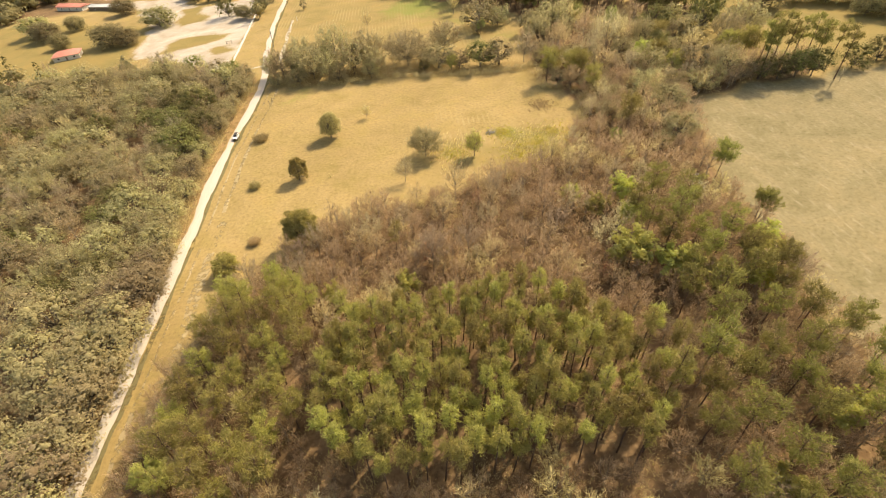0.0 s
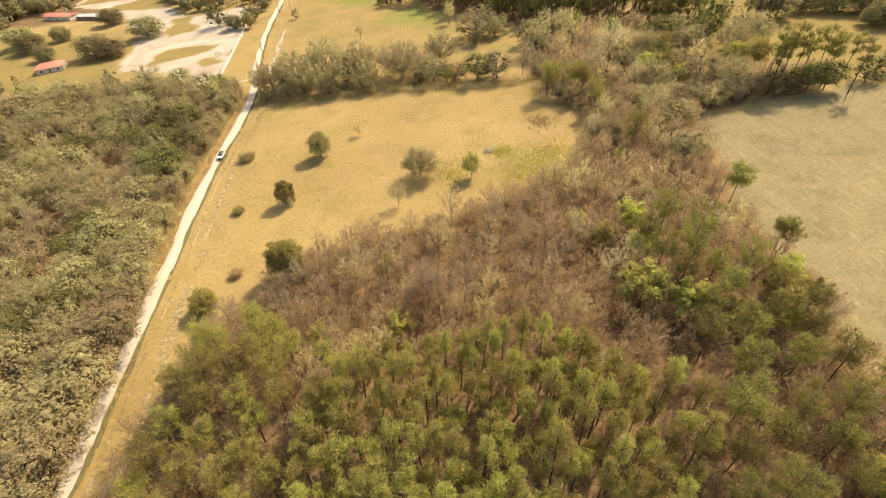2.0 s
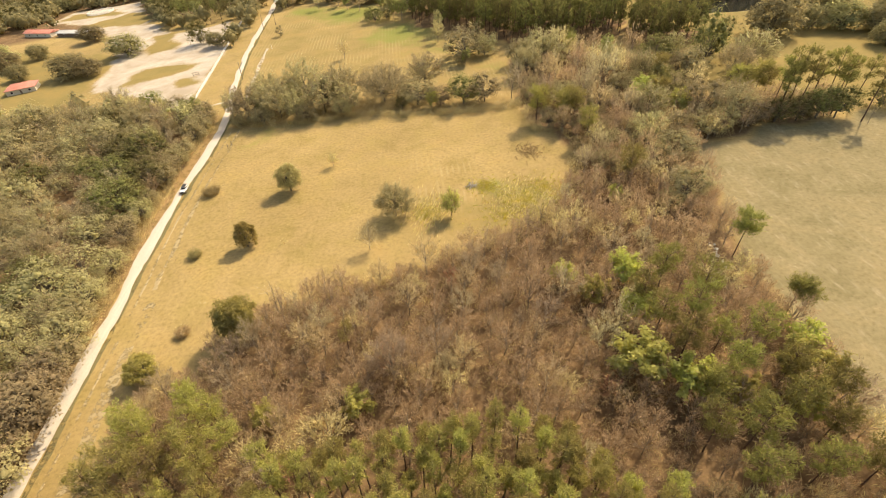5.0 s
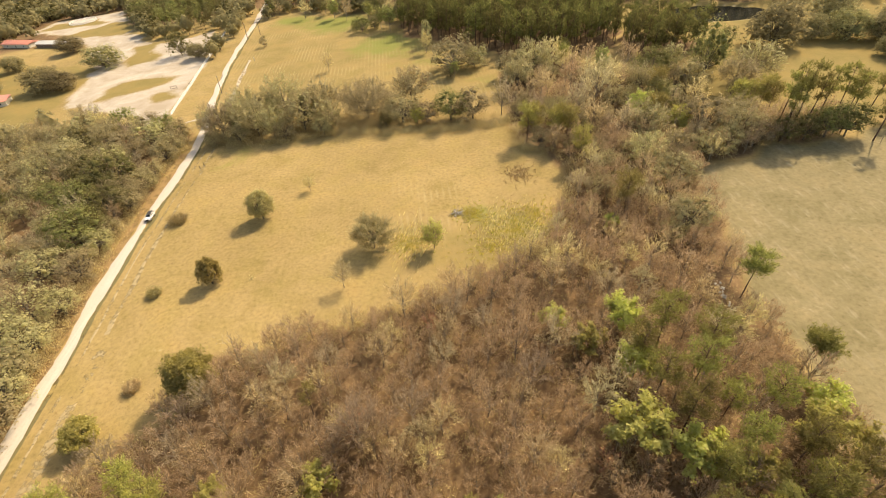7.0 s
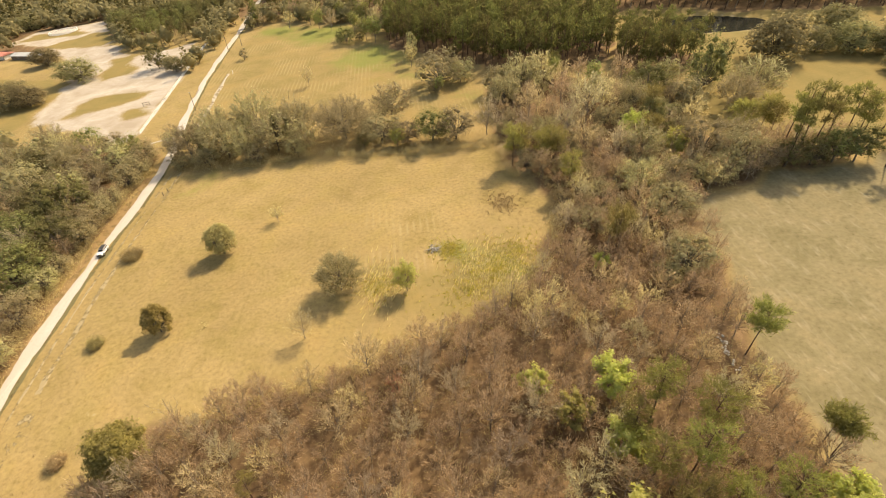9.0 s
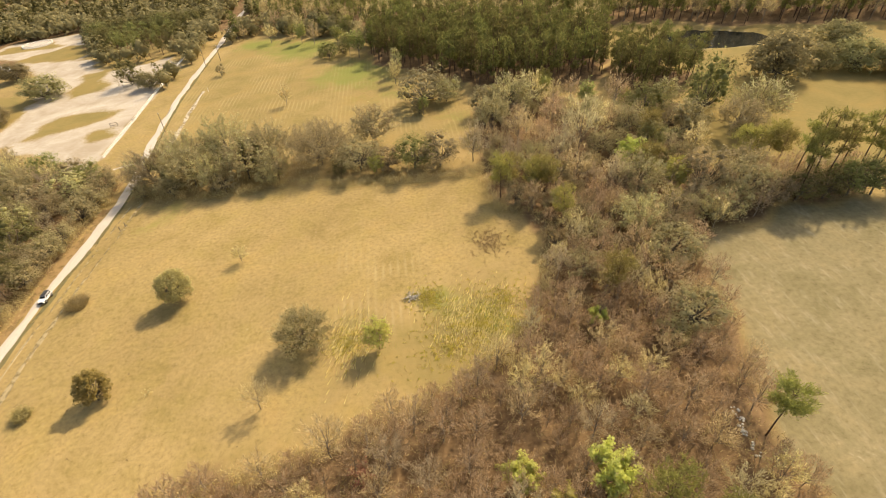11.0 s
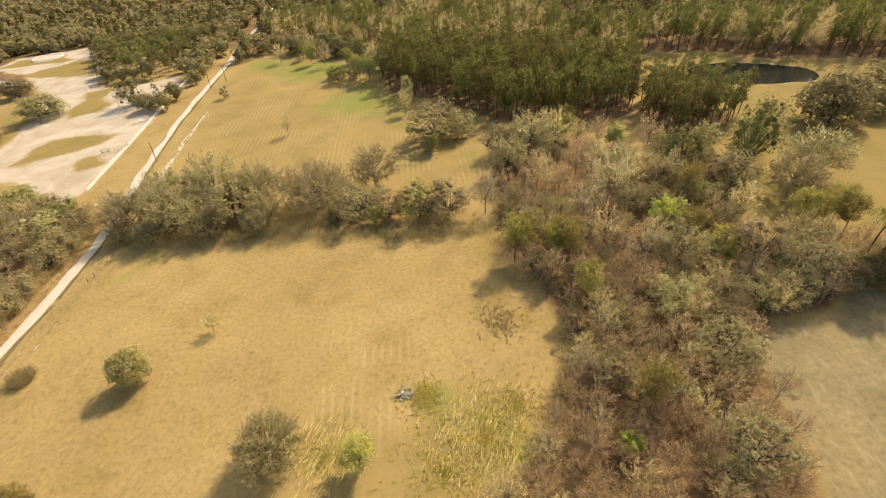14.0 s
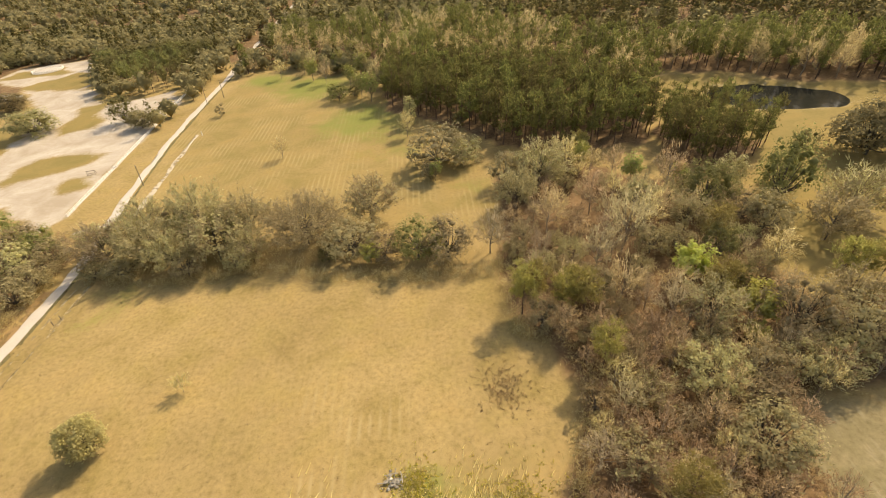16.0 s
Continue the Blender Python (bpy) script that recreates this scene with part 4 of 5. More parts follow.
for x, y, s, sz in ((48, 184, 1.6, 1.2), (131, 150, 1.4, 1.15), (38, 170, 1.1, 1.05), (72, 112, 0.95, 0.95), (118, 140, 1.1, 1.0), (84, 150, 0.9, 0.95), (105, 114, 0.9, 0.85)):
    feathery_at(x, y, s, "oaks between the fields", sz * 1.25)
    taken.append((x, y))
for x, y, s, leaf in ((58, 191, 1.5, "twig"), (88, 174, 1.3, "twig"), (63.5, 143, 1.6, "grey_twig"), (54, 135, 1.35, "grey_twig"), (65, 114, 1.2, "grey_twig"), (27, 147, 1.2, "grey_twig"), (72, 150, 1.3, "twig"), (60, 163, 1.4, "twig"), (45, 155, 1.2, "twig"), (98, 130, 1.2, "twig"), (56, 122, 1.2, "twig")):
    bare_at(x, y, s, leaf, "bare trees between the fields")
    taken.append((x, y))
tree("pale_green_tree", ("pale", 0), lambda: bare_meshes(440, 9.0, 5.0, 16, 1, "twig", leafy=800, leaf_kind="pale_spring", leaf_size=0.4), "hardwood tree in thin pale green leaf", 78, 179, 1.45, group="pale green trees by the plantation")
taken.append((78, 179))
for x, y in ((32, 121), (35, 123.5), (41, 119), (44, 121.5), (46, 118.5), (86, 139), (50.3, 72.5), (45.7, 101.5), (109, 123), (112, 121), (117, 121), (119, 118), (76, 118)):
    tree("pine_tree", ("midpine", 0), lambda: pine_meshes(150, 13.0, 0.6, 3.6, 44, "pine", 0.8, 22, 2, 0.18), "bushy pine with a low dark crown", x, y, spots.uniform(0.9, 1.1), group="pines between the fields")
    taken.append((x, y))
for x, y, h in ((75.5, 128, 12), (83, 113, 11.5), (80.2, 106.6, 6.5), (43.2, 64.8, 5.5), (67, 206, 10), (64.7, 194.6, 10), (79, 121, 8)):
    spring_at(x, y, h)
    taken.append((x, y))
for x, y in scatter(BROWN_WOOD, 6.2, rng, 120, 2.0, lambda x, y: free(5.6)(x, y) & (y > 100)):
    k = spots.uniform()
    if k < 0.22:
        oak_at(x, y, spots.uniform(0.5, 0.8), group="oaks between the fields")
    elif k < 0.5:
        feathery_at(x, y, spots.uniform(0.5, 0.75), "oaks between the fields")
    else:
        bare_at(x, y, spots.uniform(0.75, 1.05), "grey_twig" if spots.uniform() < 0.3 else "twig", "bare trees between the fields")

# broad trees right of the meadow
for x, y, s in ((203, 206, 1.5), (183, 188, 0.9), (198, 158, 1.0), (207, 150, 1.1), (216, 141, 1.1), (226, 134, 1.0), (213, 165, 1.2), (196, 184, 1.35), (207, 176, 1.2), (219, 184, 1.3), (230, 178, 1.2), (243, 190, 1.3)):
    oak_at(x, y, s, "far", "oaks of the meadow", 0.3 + 0.6 * s)

# the tree row behind the pasture
for x, y, s, sz in ((-91, 157, 1.2, 1.26), (-76, 156, 1.5, 1.43), (-56, 156, 1.5, 1.49), (-66, 170, 1.4, 1.59), (-83, 169, 1.15, 1.43), (-49, 166, 1.2, 1.54), (-98, 164, 0.75, 0.99), (-44, 152, 0.85, 0.99), (-10, 171, 1.35, 1.43), (-68, 151, 0.95, 1.1), (-85, 161, 1.0, 1.26)):
    feathery_at(x, y, s, "trees of the hedge row", sz)
for x, y, s, sz, leaf in ((-70, 167, 0.55, 1.0, "green_oak"), (-84, 156, 0.45, 0.75, "green_oak"), (-14, 152, 1.35, 0.95, "oak"), (-4, 149, 0.85, 0.75, "oak"), (6, 148, 1.2, 1.05, "green_oak"), (15, 147, 1.15, 1.0, "oak"), (-21, 150, 0.5, 0.5, "green_oak"), (13, 207, 1.6, 1.2, "oak"),
                          (23, 206, 0.9, 0.9, "oak"), (10, 196, 0.5, 0.6, "oak"), (-63, 149, 0.85, 0.75, "oak"), (-82, 150, 0.8, 0.7, "oak"), (-47, 149, 0.75, 0.7, "oak"), (-93, 151, 0.6, 0.6, "oak"), (-56, 164, 1.0, 1.1, "green_oak"), (-73, 169, 0.95, 1.1, "oak")):
    oak_at(x, y, s, leaf, "trees of the hedge row", sz)
tree("fan_tree", "fan", lambda: bare_meshes(21, 17.5, 33.0, 150, 5, "oak", "oak", 0.02, 2600, "oak", 0.45, 0.15), "wide leafless fan-shaped tree in the hedge row", -29, 160)
spring_at(-8, 147.5, 8)

# pines and oaks along the far side of the pale field
for x, y, s in ((112.3, 99.6, 1.0), (113.9, 105.5, 1.1), (115, 103, 1.2), (119, 104, 1.28), (121.5, 102.7, 1.1), (131.8, 103.9, 1.15), (134, 101, 1.05), (136, 104, 1.0), (139.1, 93.2, 1.05), (142, 103, 1.0), (128, 106, 1.1)):
    tree("slim_pine", ("slim", int(x) % 3), lambda: pine_meshes(160 + int(x) % 3, 19.0, 0.42, 2.5, 20, "mid_pine", 0.8, 24, 2, 0.2), "slim tall pine with a high thin crown", x, y, s, group="slim pines by the pale field")
tree("snag", "snag", lambda: bare_meshes(17, 7.0, 1.0, 2, 1, "grey_twig", low=0.8), "broken dead pine stem", 140, 91.3)
for x, y, s in ((84, 97, 0.8), (91, 97, 0.75), (103, 99, 0.8), (113, 100, 0.75), (120, 99, 0.8), (127, 99, 0.95), (133, 98, 0.95), (152, 102, 0.8), (165, 106, 0.9), (178, 108, 0.9)):
    oak_at(x, y, s, "green_oak" if x > 110 else "oak", "oaks by the pale field")
# far pine plantation
for x, y in scatter(FAR_PINES, 5.0, rng, 260, 0.5):
    k = spots.randint(0, 3)
    tree("plantation_pine", ("plant", k), lambda: pine_meshes(170 + k, 20.0, 0.72, 2.6, 22, "dark_pine", 1.0, 12, 2, 0.42), "dense dark plantation pine", x, y, spots.uniform(0.85, 1.1), group="pines of the plantation")
for x, y, h in ((-62, 339, 15), (-21, 290, 17), (-27, 297, 15), (-31.5, 334, 18), (-40, 364, 18), (-48, 353, 15), (-36, 318, 14), (-70, 352, 11), (64.7, 194.6, 11), (97, 350, 19), (114, 310, 18), (123, 298, 16),
                (6.5, 382, 20), (-5, 375, 19), (12, 378, 18), (11.8, 194.3, 9), (30, 330, 15), (52, 190, 9), (93, 176, 9)):
    k = spots.randint(0, 3)
    tree("pale_green_tree", ("pale", k), lambda: bare_meshes(440 + k, 9.0, 5.0 + 0.5 * k, 16, 1, "twig", leafy=800, leaf_kind="pale_spring", leaf_size=0.4), "hardwood tree in thin pale green leaf", x, y, h / 9.0, group="pale green trees by the plantation")
for x, y, s in ((-85, 350, 1.25), (-85, 377, 1.3), (-52.5, 330, 1.2), (-78, 380, 1.2), (-66, 362, 1.2), (-20, 318, 1.3), (-13, 300, 1.2), (-108, 369, 0.9), (-104, 384, 1.1), (-94, 392, 1.2), (0, 268, 0.9), (40, 226, 0.8)):
    bare_at(x, y, s, "twig", "bare trees by the plantation")
for x, y, s in ((-39.3, 296, 0.75), (-31.6, 300.7, 0.6), (-44, 304, 0.5), (24, 247, 0.55)):
    oak_at(x, y, s, "green_oak", "oaks by the plantation")
for x, y in scatter(SMALL_PINES, 4.4, rng, 60, 0.0):
    tree("plantation_pine", ("plant", spots.randint(0, 3)), None, "", x, y, spots.uniform(0.75, 0.95))

# tall mixed wood behind the plantation and the belt behind the pond
tall_pines, tall_bare = [], []
for x, y in ((-112.6, 370.5), (-116, 376)):
    tree("plantation_pine", ("plant", spots.randint(0, 3)), None, "", x, y, 0.95)

POND_BELT = [(108, 288), (127, 291), (138, 298), (150, 291), (175, 278), (186, 264), (211, 254), (232, 244), (300, 226), (330, 255), (250, 285), (190, 312), (100, 322)]
for poly, gap, n in ((TALL_WOOD, 5.8, 240), (POND_BELT, 5.2, 230)):
    for x, y in scatter(poly, gap, rng, n, 0.5):
        (tall_pines if spots.uniform() < 0.66 else tall_bare).append((x, y))

# farm trees
for x, y, s in ((-205.5, 288, 1.5), (-253, 337, 1.4), (-143.6, 283.6, 0.95), (-225, 256, 1.6), (-214, 252, 1.3), (-262, 262, 1.0), (-285, 285, 1.5), (-300, 300, 1.4), (-345, 470, 1.2), (-275, 305, 1.0)):
    oak_at(x, y, s, "far", "oaks of the farm yard", 0.35 + 0.45 * s)
for x, y, s in ((-158, 294, 1.1),):
    oak_at(x, y, s, "green_oak", "dark trees of the farm yard", sz=s * 1.15)
FARM_WOOD = [(-157, 348), (-172, 350), (-205, 372), (-225, 395), (-262, 455), (-290, 480), (-420, 520), (-420, 620), (-160, 620), (-150, 460), (-160, 440), (-157, 380)]
for x, y in scatter(FARM_WOOD, 7.6, rng, 130, 1.0, lambda x, y: y < 440):
    if x > -215 and y < 420:
        k = spots.randint(0, 3)
        tree("yard_pine", ("yard", k), lambda: pine_meshes(180 + k, 15.0, 0.66, 3.2, 26, "green_oak", 1.05, 14, 2, 0.4), "full green pine behind the farm yard", x, y, spots.uniform(0.75, 1.0), group="pines behind the farm yard")
    else:
        oak_at(x, y, spots.uniform(0.9, 1.3), "green_oak", "trees behind the farm yard")


# ---- woods too far off to count ----
def far_woods():
    rng = np.random.RandomState(31)
    oak, pine, wood = Build(), Build(), Build()
    c = []
    for gap, lo, hi, n in ((8.0, (-420, 270), (420, 560), 2600), (13.0, (-900, 520), (700, 1250), 2600), (9.0, (-420, -140), (-150, 270), 700), (11.0, (-400, -420), (300, -95), 900), (14.0, (330, -100), (700, 520), 600)):
        p = rng.uniform(lo, hi, (n * 3, 2))
        cells = {}
        for x, y in p:
            k = (int(x // gap), int(y // gap))
            if k not in cells:
                cells[k] = 1
                c.append((x, y))
    c = np.array(c)
    x, y = c[:, 0], c[:, 1]
    ok = np.ones(len(c), bool)
    for poly in (SAND_YARD, LAWN, BACK_FIELD, FIELD, MEADOW, ROW_WOOD, BROWN_WOOD, RIGHT_FIELD):
        ok &= inside(poly, x, y) < -4
    ok &= (inside(FAR_PINES, x, y) < -2) & (inside(SMALL_PINES, x, y) < -2) & (inside(TALL_WOOD, x, y) < -2)
    ok &= inside(POND_BELT, x, y) < 0
    ok &= ~((inside(FARM_WOOD, x, y) > -2) & (y < 440))
    ok &= ~((inside(LEFT_WOOD, x, y) > 0) & (x > -215) & (x > -150 - 0.62 * (y - 40)) & (y > -75))
    ok &= line_off(ROAD_LINE, x, y) > 8
    ok &= pond_off(x, y) > 1.35
    ok &= ~((np.abs(x + 235) < 60) & (np.abs(y - 240) < 22)) & ~((x > -350) & (x < -250) & (np.abs(y - 365) < 30))
    ok &= ~((x < -150) & (x > -420) & (y > 186) & (y < 345)) | (inside(LEFT_WOOD, x, y) > 0)
    for i, (x, y) in enumerate(c[ok]):
        d = math.hypot(x, y - 40)
        n = int(np.clip(24000 / d, 28, 84)) if y > 150 else 20
        z0 = at_ground(x, y) if d < 600 else 0.0
        size = np.clip(d / 330, 0.75, 2.2)
        piney = (x > 60 and rng.uniform() < 0.55) or rng.uniform() < 0.25
        if piney:
            h = rng.uniform(15, 21)
            m = max(10, n // 2)
            f = rng.uniform(0.45, 1.0, m)
            a = rng.uniform(0, 6.28, m)
            r = 2.6 * (1.15 - f) / 0.7
            p = np.column_stack((x + np.cos(a) * r + 0.07 * h * f, y + np.sin(a) * r, z0 + f * h))
            pine.leaves(p, unit(np.column_stack((np.cos(a), np.sin(a), np.full(m, 0.8))) + rng.normal(0, 0.4, (m, 3))), rng.uniform(0.8, 1.5, m) * size * 1.1, rng)
            if d < 420:
                wood.tube([(x, y, z0 - 0.2), (x + 0.05 * h, y, z0 + h * 0.8)], [0.16, 0.08], 3)
        else:
            h, w = rng.uniform(9, 14), rng.uniform(9, 15)
            u = unit(rng.normal(size=(n, 3)) + np.array([0, 0, 0.3]))
            bump = 1 + 0.25 * np.sin(u[:, 0] * 5 + i) * np.sin(u[:, 1] * 5 + 2 * i)
            p = np.array([x, y, z0 + h * 0.55]) + u * np.array([w / 2, w / 2, h * 0.42]) * (bump * rng.uniform(0.75, 1.05, n))[:, None]
            if y > 150:
                oak.lumps([(x, y, z0 + h * 0.5)], (w * 0.4, w * 0.4, h * 0.38), rng)
            oak.leaves(p, unit(u + rng.normal(0, 0.45, (n, 3))), rng.uniform(0.8, 1.5, n) * size * 1.25, rng)
            if d < 420:
                wood.tube([(x, y, z0 - 0.2), (x + 0.3, y, z0 + h * 0.5)], [0.22, 0.12], 3)
    tagged(new("far_oak_woods", oak.mesh("far_oak_woods", LEAF["far"])), "distant olive-green woods of broad trees", "woods", kind="stuff")
    tagged(new("far_pine_woods", pine.mesh("far_pine_woods", LEAF["dark_pine"])), "distant dark pine woods", "woods", kind="stuff")
    tagged(new("far_trunks", wood.mesh("far_trunks", BARK["pine"])), "trunks of the distant woods", "woods", kind="stuff")


far_woods()


def joined(name, keys, places, label, leaf, bark, low=0.5, high=0.85):
    """More trees of the built kinds, joined where nobody could count them."""
    rng = np.random.RandomState(61)
    wood, twigs = Build(), Build()
    got = {}
    for key in keys:
        for o in PROTO[key].children:
            co = np.zeros(len(o.data.vertices) * 3, np.float32)
            o.data.vertices.foreach_get("co", co)
            me = o.data
            tot = np.zeros(len(me.polygons), np.int32)
            me.polygons.foreach_get("loop_total", tot)
            idx = np.zeros(len(me.loops), np.int32)
            me.loops.foreach_get("vertex_index", idx)
            n3 = int((tot == 3).sum())
            got[key, o.name.split(".")[0]] = (co.reshape(-1, 3), idx[:n3 * 3].reshape(-1, 3), idx[n3 * 3:].reshape(-1, 4))
    for x, y in places:
        key = keys[rng.randint(0, len(keys))]
        s, a = rng.uniform(low, high), rng.uniform(0, 6.28)
        c, sn = math.cos(a), math.sin(a)
        for b, pn in ((wood, "trunk"), (twigs, "crown")):
            v, t, q = got[key, pn]
            p = np.column_stack((v[:, 0] * c - v[:, 1] * sn + v[:, 2] * 0.07, v[:, 0] * sn + v[:, 1] * c, v[:, 2])) * s
            b.add(p + np.array([x, y, at_ground(x, y)]), t, q)
    ob = tagged(new(name, twigs.mesh(name, LEAF[leaf])), label, "woods", kind="stuff")
    part("trunks", wood.mesh("trunks", BARK[bark]), ob)


BARE_KEYS = [k for k in PROTO if k[0] == "bare" and k[1] == "twig"]
joined("bare_woods", BARE_KEYS, more_bare, "close-set leafless grey-brown trees of the wood", "twig", "bare")
joined("tall_bare_woods", BARE_KEYS, tall_bare, "tall leafless trees behind the plantation and the pond", "twig", "bare", 1.2, 1.7)
joined("tall_pine_woods", [k for k in PROTO if k[0] == "plant"], tall_pines, "tall dark pines behind the plantation and the pond", "dark_pine", "pine", 0.8, 1.15)


def thicket():
    """Brush and saplings under the bare trees."""
    rng = np.random.RandomState(41)
    b = Build()
    n = 2800
    p = rng.uniform((-92, -75), (140, 205), (n * 5, 2))
    d = np.maximum(inside(BROWN_WOOD, p[:, 0], p[:, 1]), inside(ROW_WOOD, p[:, 0], p[:, 1]))
    p = p[(d > 0.3) & (rng.uniform(size=len(p)) < np.where(p[:, 1] < 110, 1.0, 0.5))][:n]
    # denser brush along the wood's edges to the pasture and the road
    e = rng.uniform((-125, -60), (48, 170), (60000, 2))
    d = np.maximum(inside(BROWN_WOOD, e[:, 0], e[:, 1]), inside(ROW_WOOD, e[:, 0], e[:, 1]))
    lw = inside(LEFT_WOOD, e[:, 0], e[:, 1])
    nigh = inside(FIELD, e[:, 0], e[:, 1]) > -9
    p = np.concatenate((p, e[(d > -0.8) & (d < 3.2) & nigh][:800], e[(lw > -0.6) & (lw < 3.5) & (e[:, 1] > 30)][:500]))
    for x, y in p:
        h = rng.uniform(0.8, 3.2)
        k = int(16 + 8 * h)
        a = rng.uniform(0, 6.28, k)
        base = np.column_stack((x + rng.normal(0, 0.9, k), y + rng.normal(0, 0.9, k), at_ground(x, y) + rng.uniform(-0.05, 0.75, k) * h))
        way = unit(np.column_stack((np.cos(a) * 0.8 + 0.07, np.sin(a) * 0.8, np.full(k, 0.9))))
        b.blades(base, way, rng.uniform(0.2, 0.5, k) * h + 0.2, rng.uniform(0.06, 0.12, k), rng)
    tagged(new("thicket", b.mesh("thicket", LEAF["twig"])), "brown leafless brush and saplings under the trees", "undergrowth", kind="stuff")


thicket()


def grass_tufts():
    """Taller tufts, weeds and flattened straw in the pasture."""
    rng = np.random.RandomState(43)
    tuft, weed, straw = Build(), Build(), Build()
    p = rng.uniform((-100, -40), (45, 148), (8200, 2))
    p = p[(inside(FIELD, p[:, 0], p[:, 1]) > 1) & (line_off(ROAD_LINE, p[:, 0], p[:, 1]) > 4)]
    for x, y in p[:1800]:
        k = 4
        base = np.column_stack((x + rng.normal(0, 0.12, k), y + rng.normal(0, 0.12, k), np.full(k, at_ground(x, y))))
        tuft.blades(base, unit(rng.normal(0, 0.5, (k, 3)) + np.array([0, 0, 1])), rng.uniform(0.12, 0.32, k), 0.13, rng)
    for i in range(260):
        x, y = rng.normal(24.5, 2.6), rng.normal(100, 3.0)
        k = 6
        base = np.column_stack((x + rng.normal(0, 0.2, k), y + rng.normal(0, 0.2, k), np.full(k, at_ground(x, y))))
        tuft.blades(base, unit(rng.normal(0, 0.5, (k, 3)) + np.array([0, 0, 1])), rng.uniform(0.3, 0.6, k), 0.14, rng)
    for cx, cy, r, n in ((6.0, 80.5, 3.6, 520), (18, 70, 8, 1000), (10, 64, 8, 420), (-13, 69, 4.5, 420), (25, 76, 6, 420)):
        for i in range(n):
            a, q = rng.uniform(0, 6.28), r * abs(rng.normal(0, 0.75))
            x, y = cx + math.cos(a) * q, cy + math.sin(a) * q
            k = 5
            base = np.column_stack((x + rng.normal(0, 0.2, k), y + rng.normal(0, 0.2, k), np.full(k, at_ground(x, y))))
            (weed if rng.uniform() < 0.62 else straw).blades(base, unit(rng.normal(0, 0.6, (k, 3)) + np.array([0, 0, 0.9])), rng.uniform(0.25, 0.6, k), 0.22, rng)
    for i in range(1200):
        x, y = (rng.normal(17, 5.5), rng.normal(71, 5.5)) if i % 3 else (rng.normal(-13, 3.5), rng.normal(69, 5))
        L = rng.uniform(0.6, 2.2)
        straw.blades([(x, y, at_ground(x, y) + 0.12)], unit([(0.35 + rng.normal(0, 0.2), 1.0, 0.02)]), L * 1.25, 0.26, rng)
    for b, name, leaf, label in ((tuft, "grass_tufts", "tan_leaf", "scattered dry tufts in the pasture grass"), (weed, "weeds", "weed", "patch of yellow-green weeds in the pasture"), (straw, "flattened_straw", "straw", "pale flattened straw among the weeds")):
        tagged(new(name, b.mesh(name, LEAF[leaf])), label, "grass", kind="stuff")


grass_tufts()


# ---- made things ----
def rounded_box(lo, hi, material, r=0.03, name="panel"):
    bm = bmesh.new()
    bmesh.ops.create_cube(bm, size=1.0)
    for v in bm.verts:
        v.co = Vector([lo[i] + (v.co[i] + 0.5) * (hi[i] - lo[i]) for i in range(3)])
    bmesh.ops.bevel(bm, geom=bm.edges[:], offset=r, segments=2, affect="EDGES", profile=0.6)
    me = bpy.data.meshes.new(name)
    bm.to_mesh(me)
    bm.free()
    me.materials.append(material)
    return me


def profile_mesh(name, side, half, material, taper=None):
    """A side outline drawn out across the car's width; taper narrows each outline point."""
    n = len(side)
    taper = taper or [1.0] * n
    v = [(-half * k, y, z) for (y, z), k in zip(side, taper)] + [(half * k, y, z) for (y, z), k in zip(side, taper)]
    bm = bmesh.new()
    bv = [bm.verts.new(p) for p in v]
    bm.faces.new(bv[:n][::-1])
    bm.faces.new(bv[n:])
    for i in range(n):
        j = (i + 1) % n
        bm.faces.new((bv[i], bv[j], bv[n + j], bv[n + i]))
    bmesh.ops.recalc_face_normals(bm, faces=bm.faces[:])
    bmesh.ops.bevel(bm, geom=bm.edges[:], offset=0.04, segments=2, affect="EDGES", profile=0.6)
    me = bpy.data.meshes.new(name)
    bm.to_mesh(me)
    bm.free()
    me.materials.append(material)
    return me


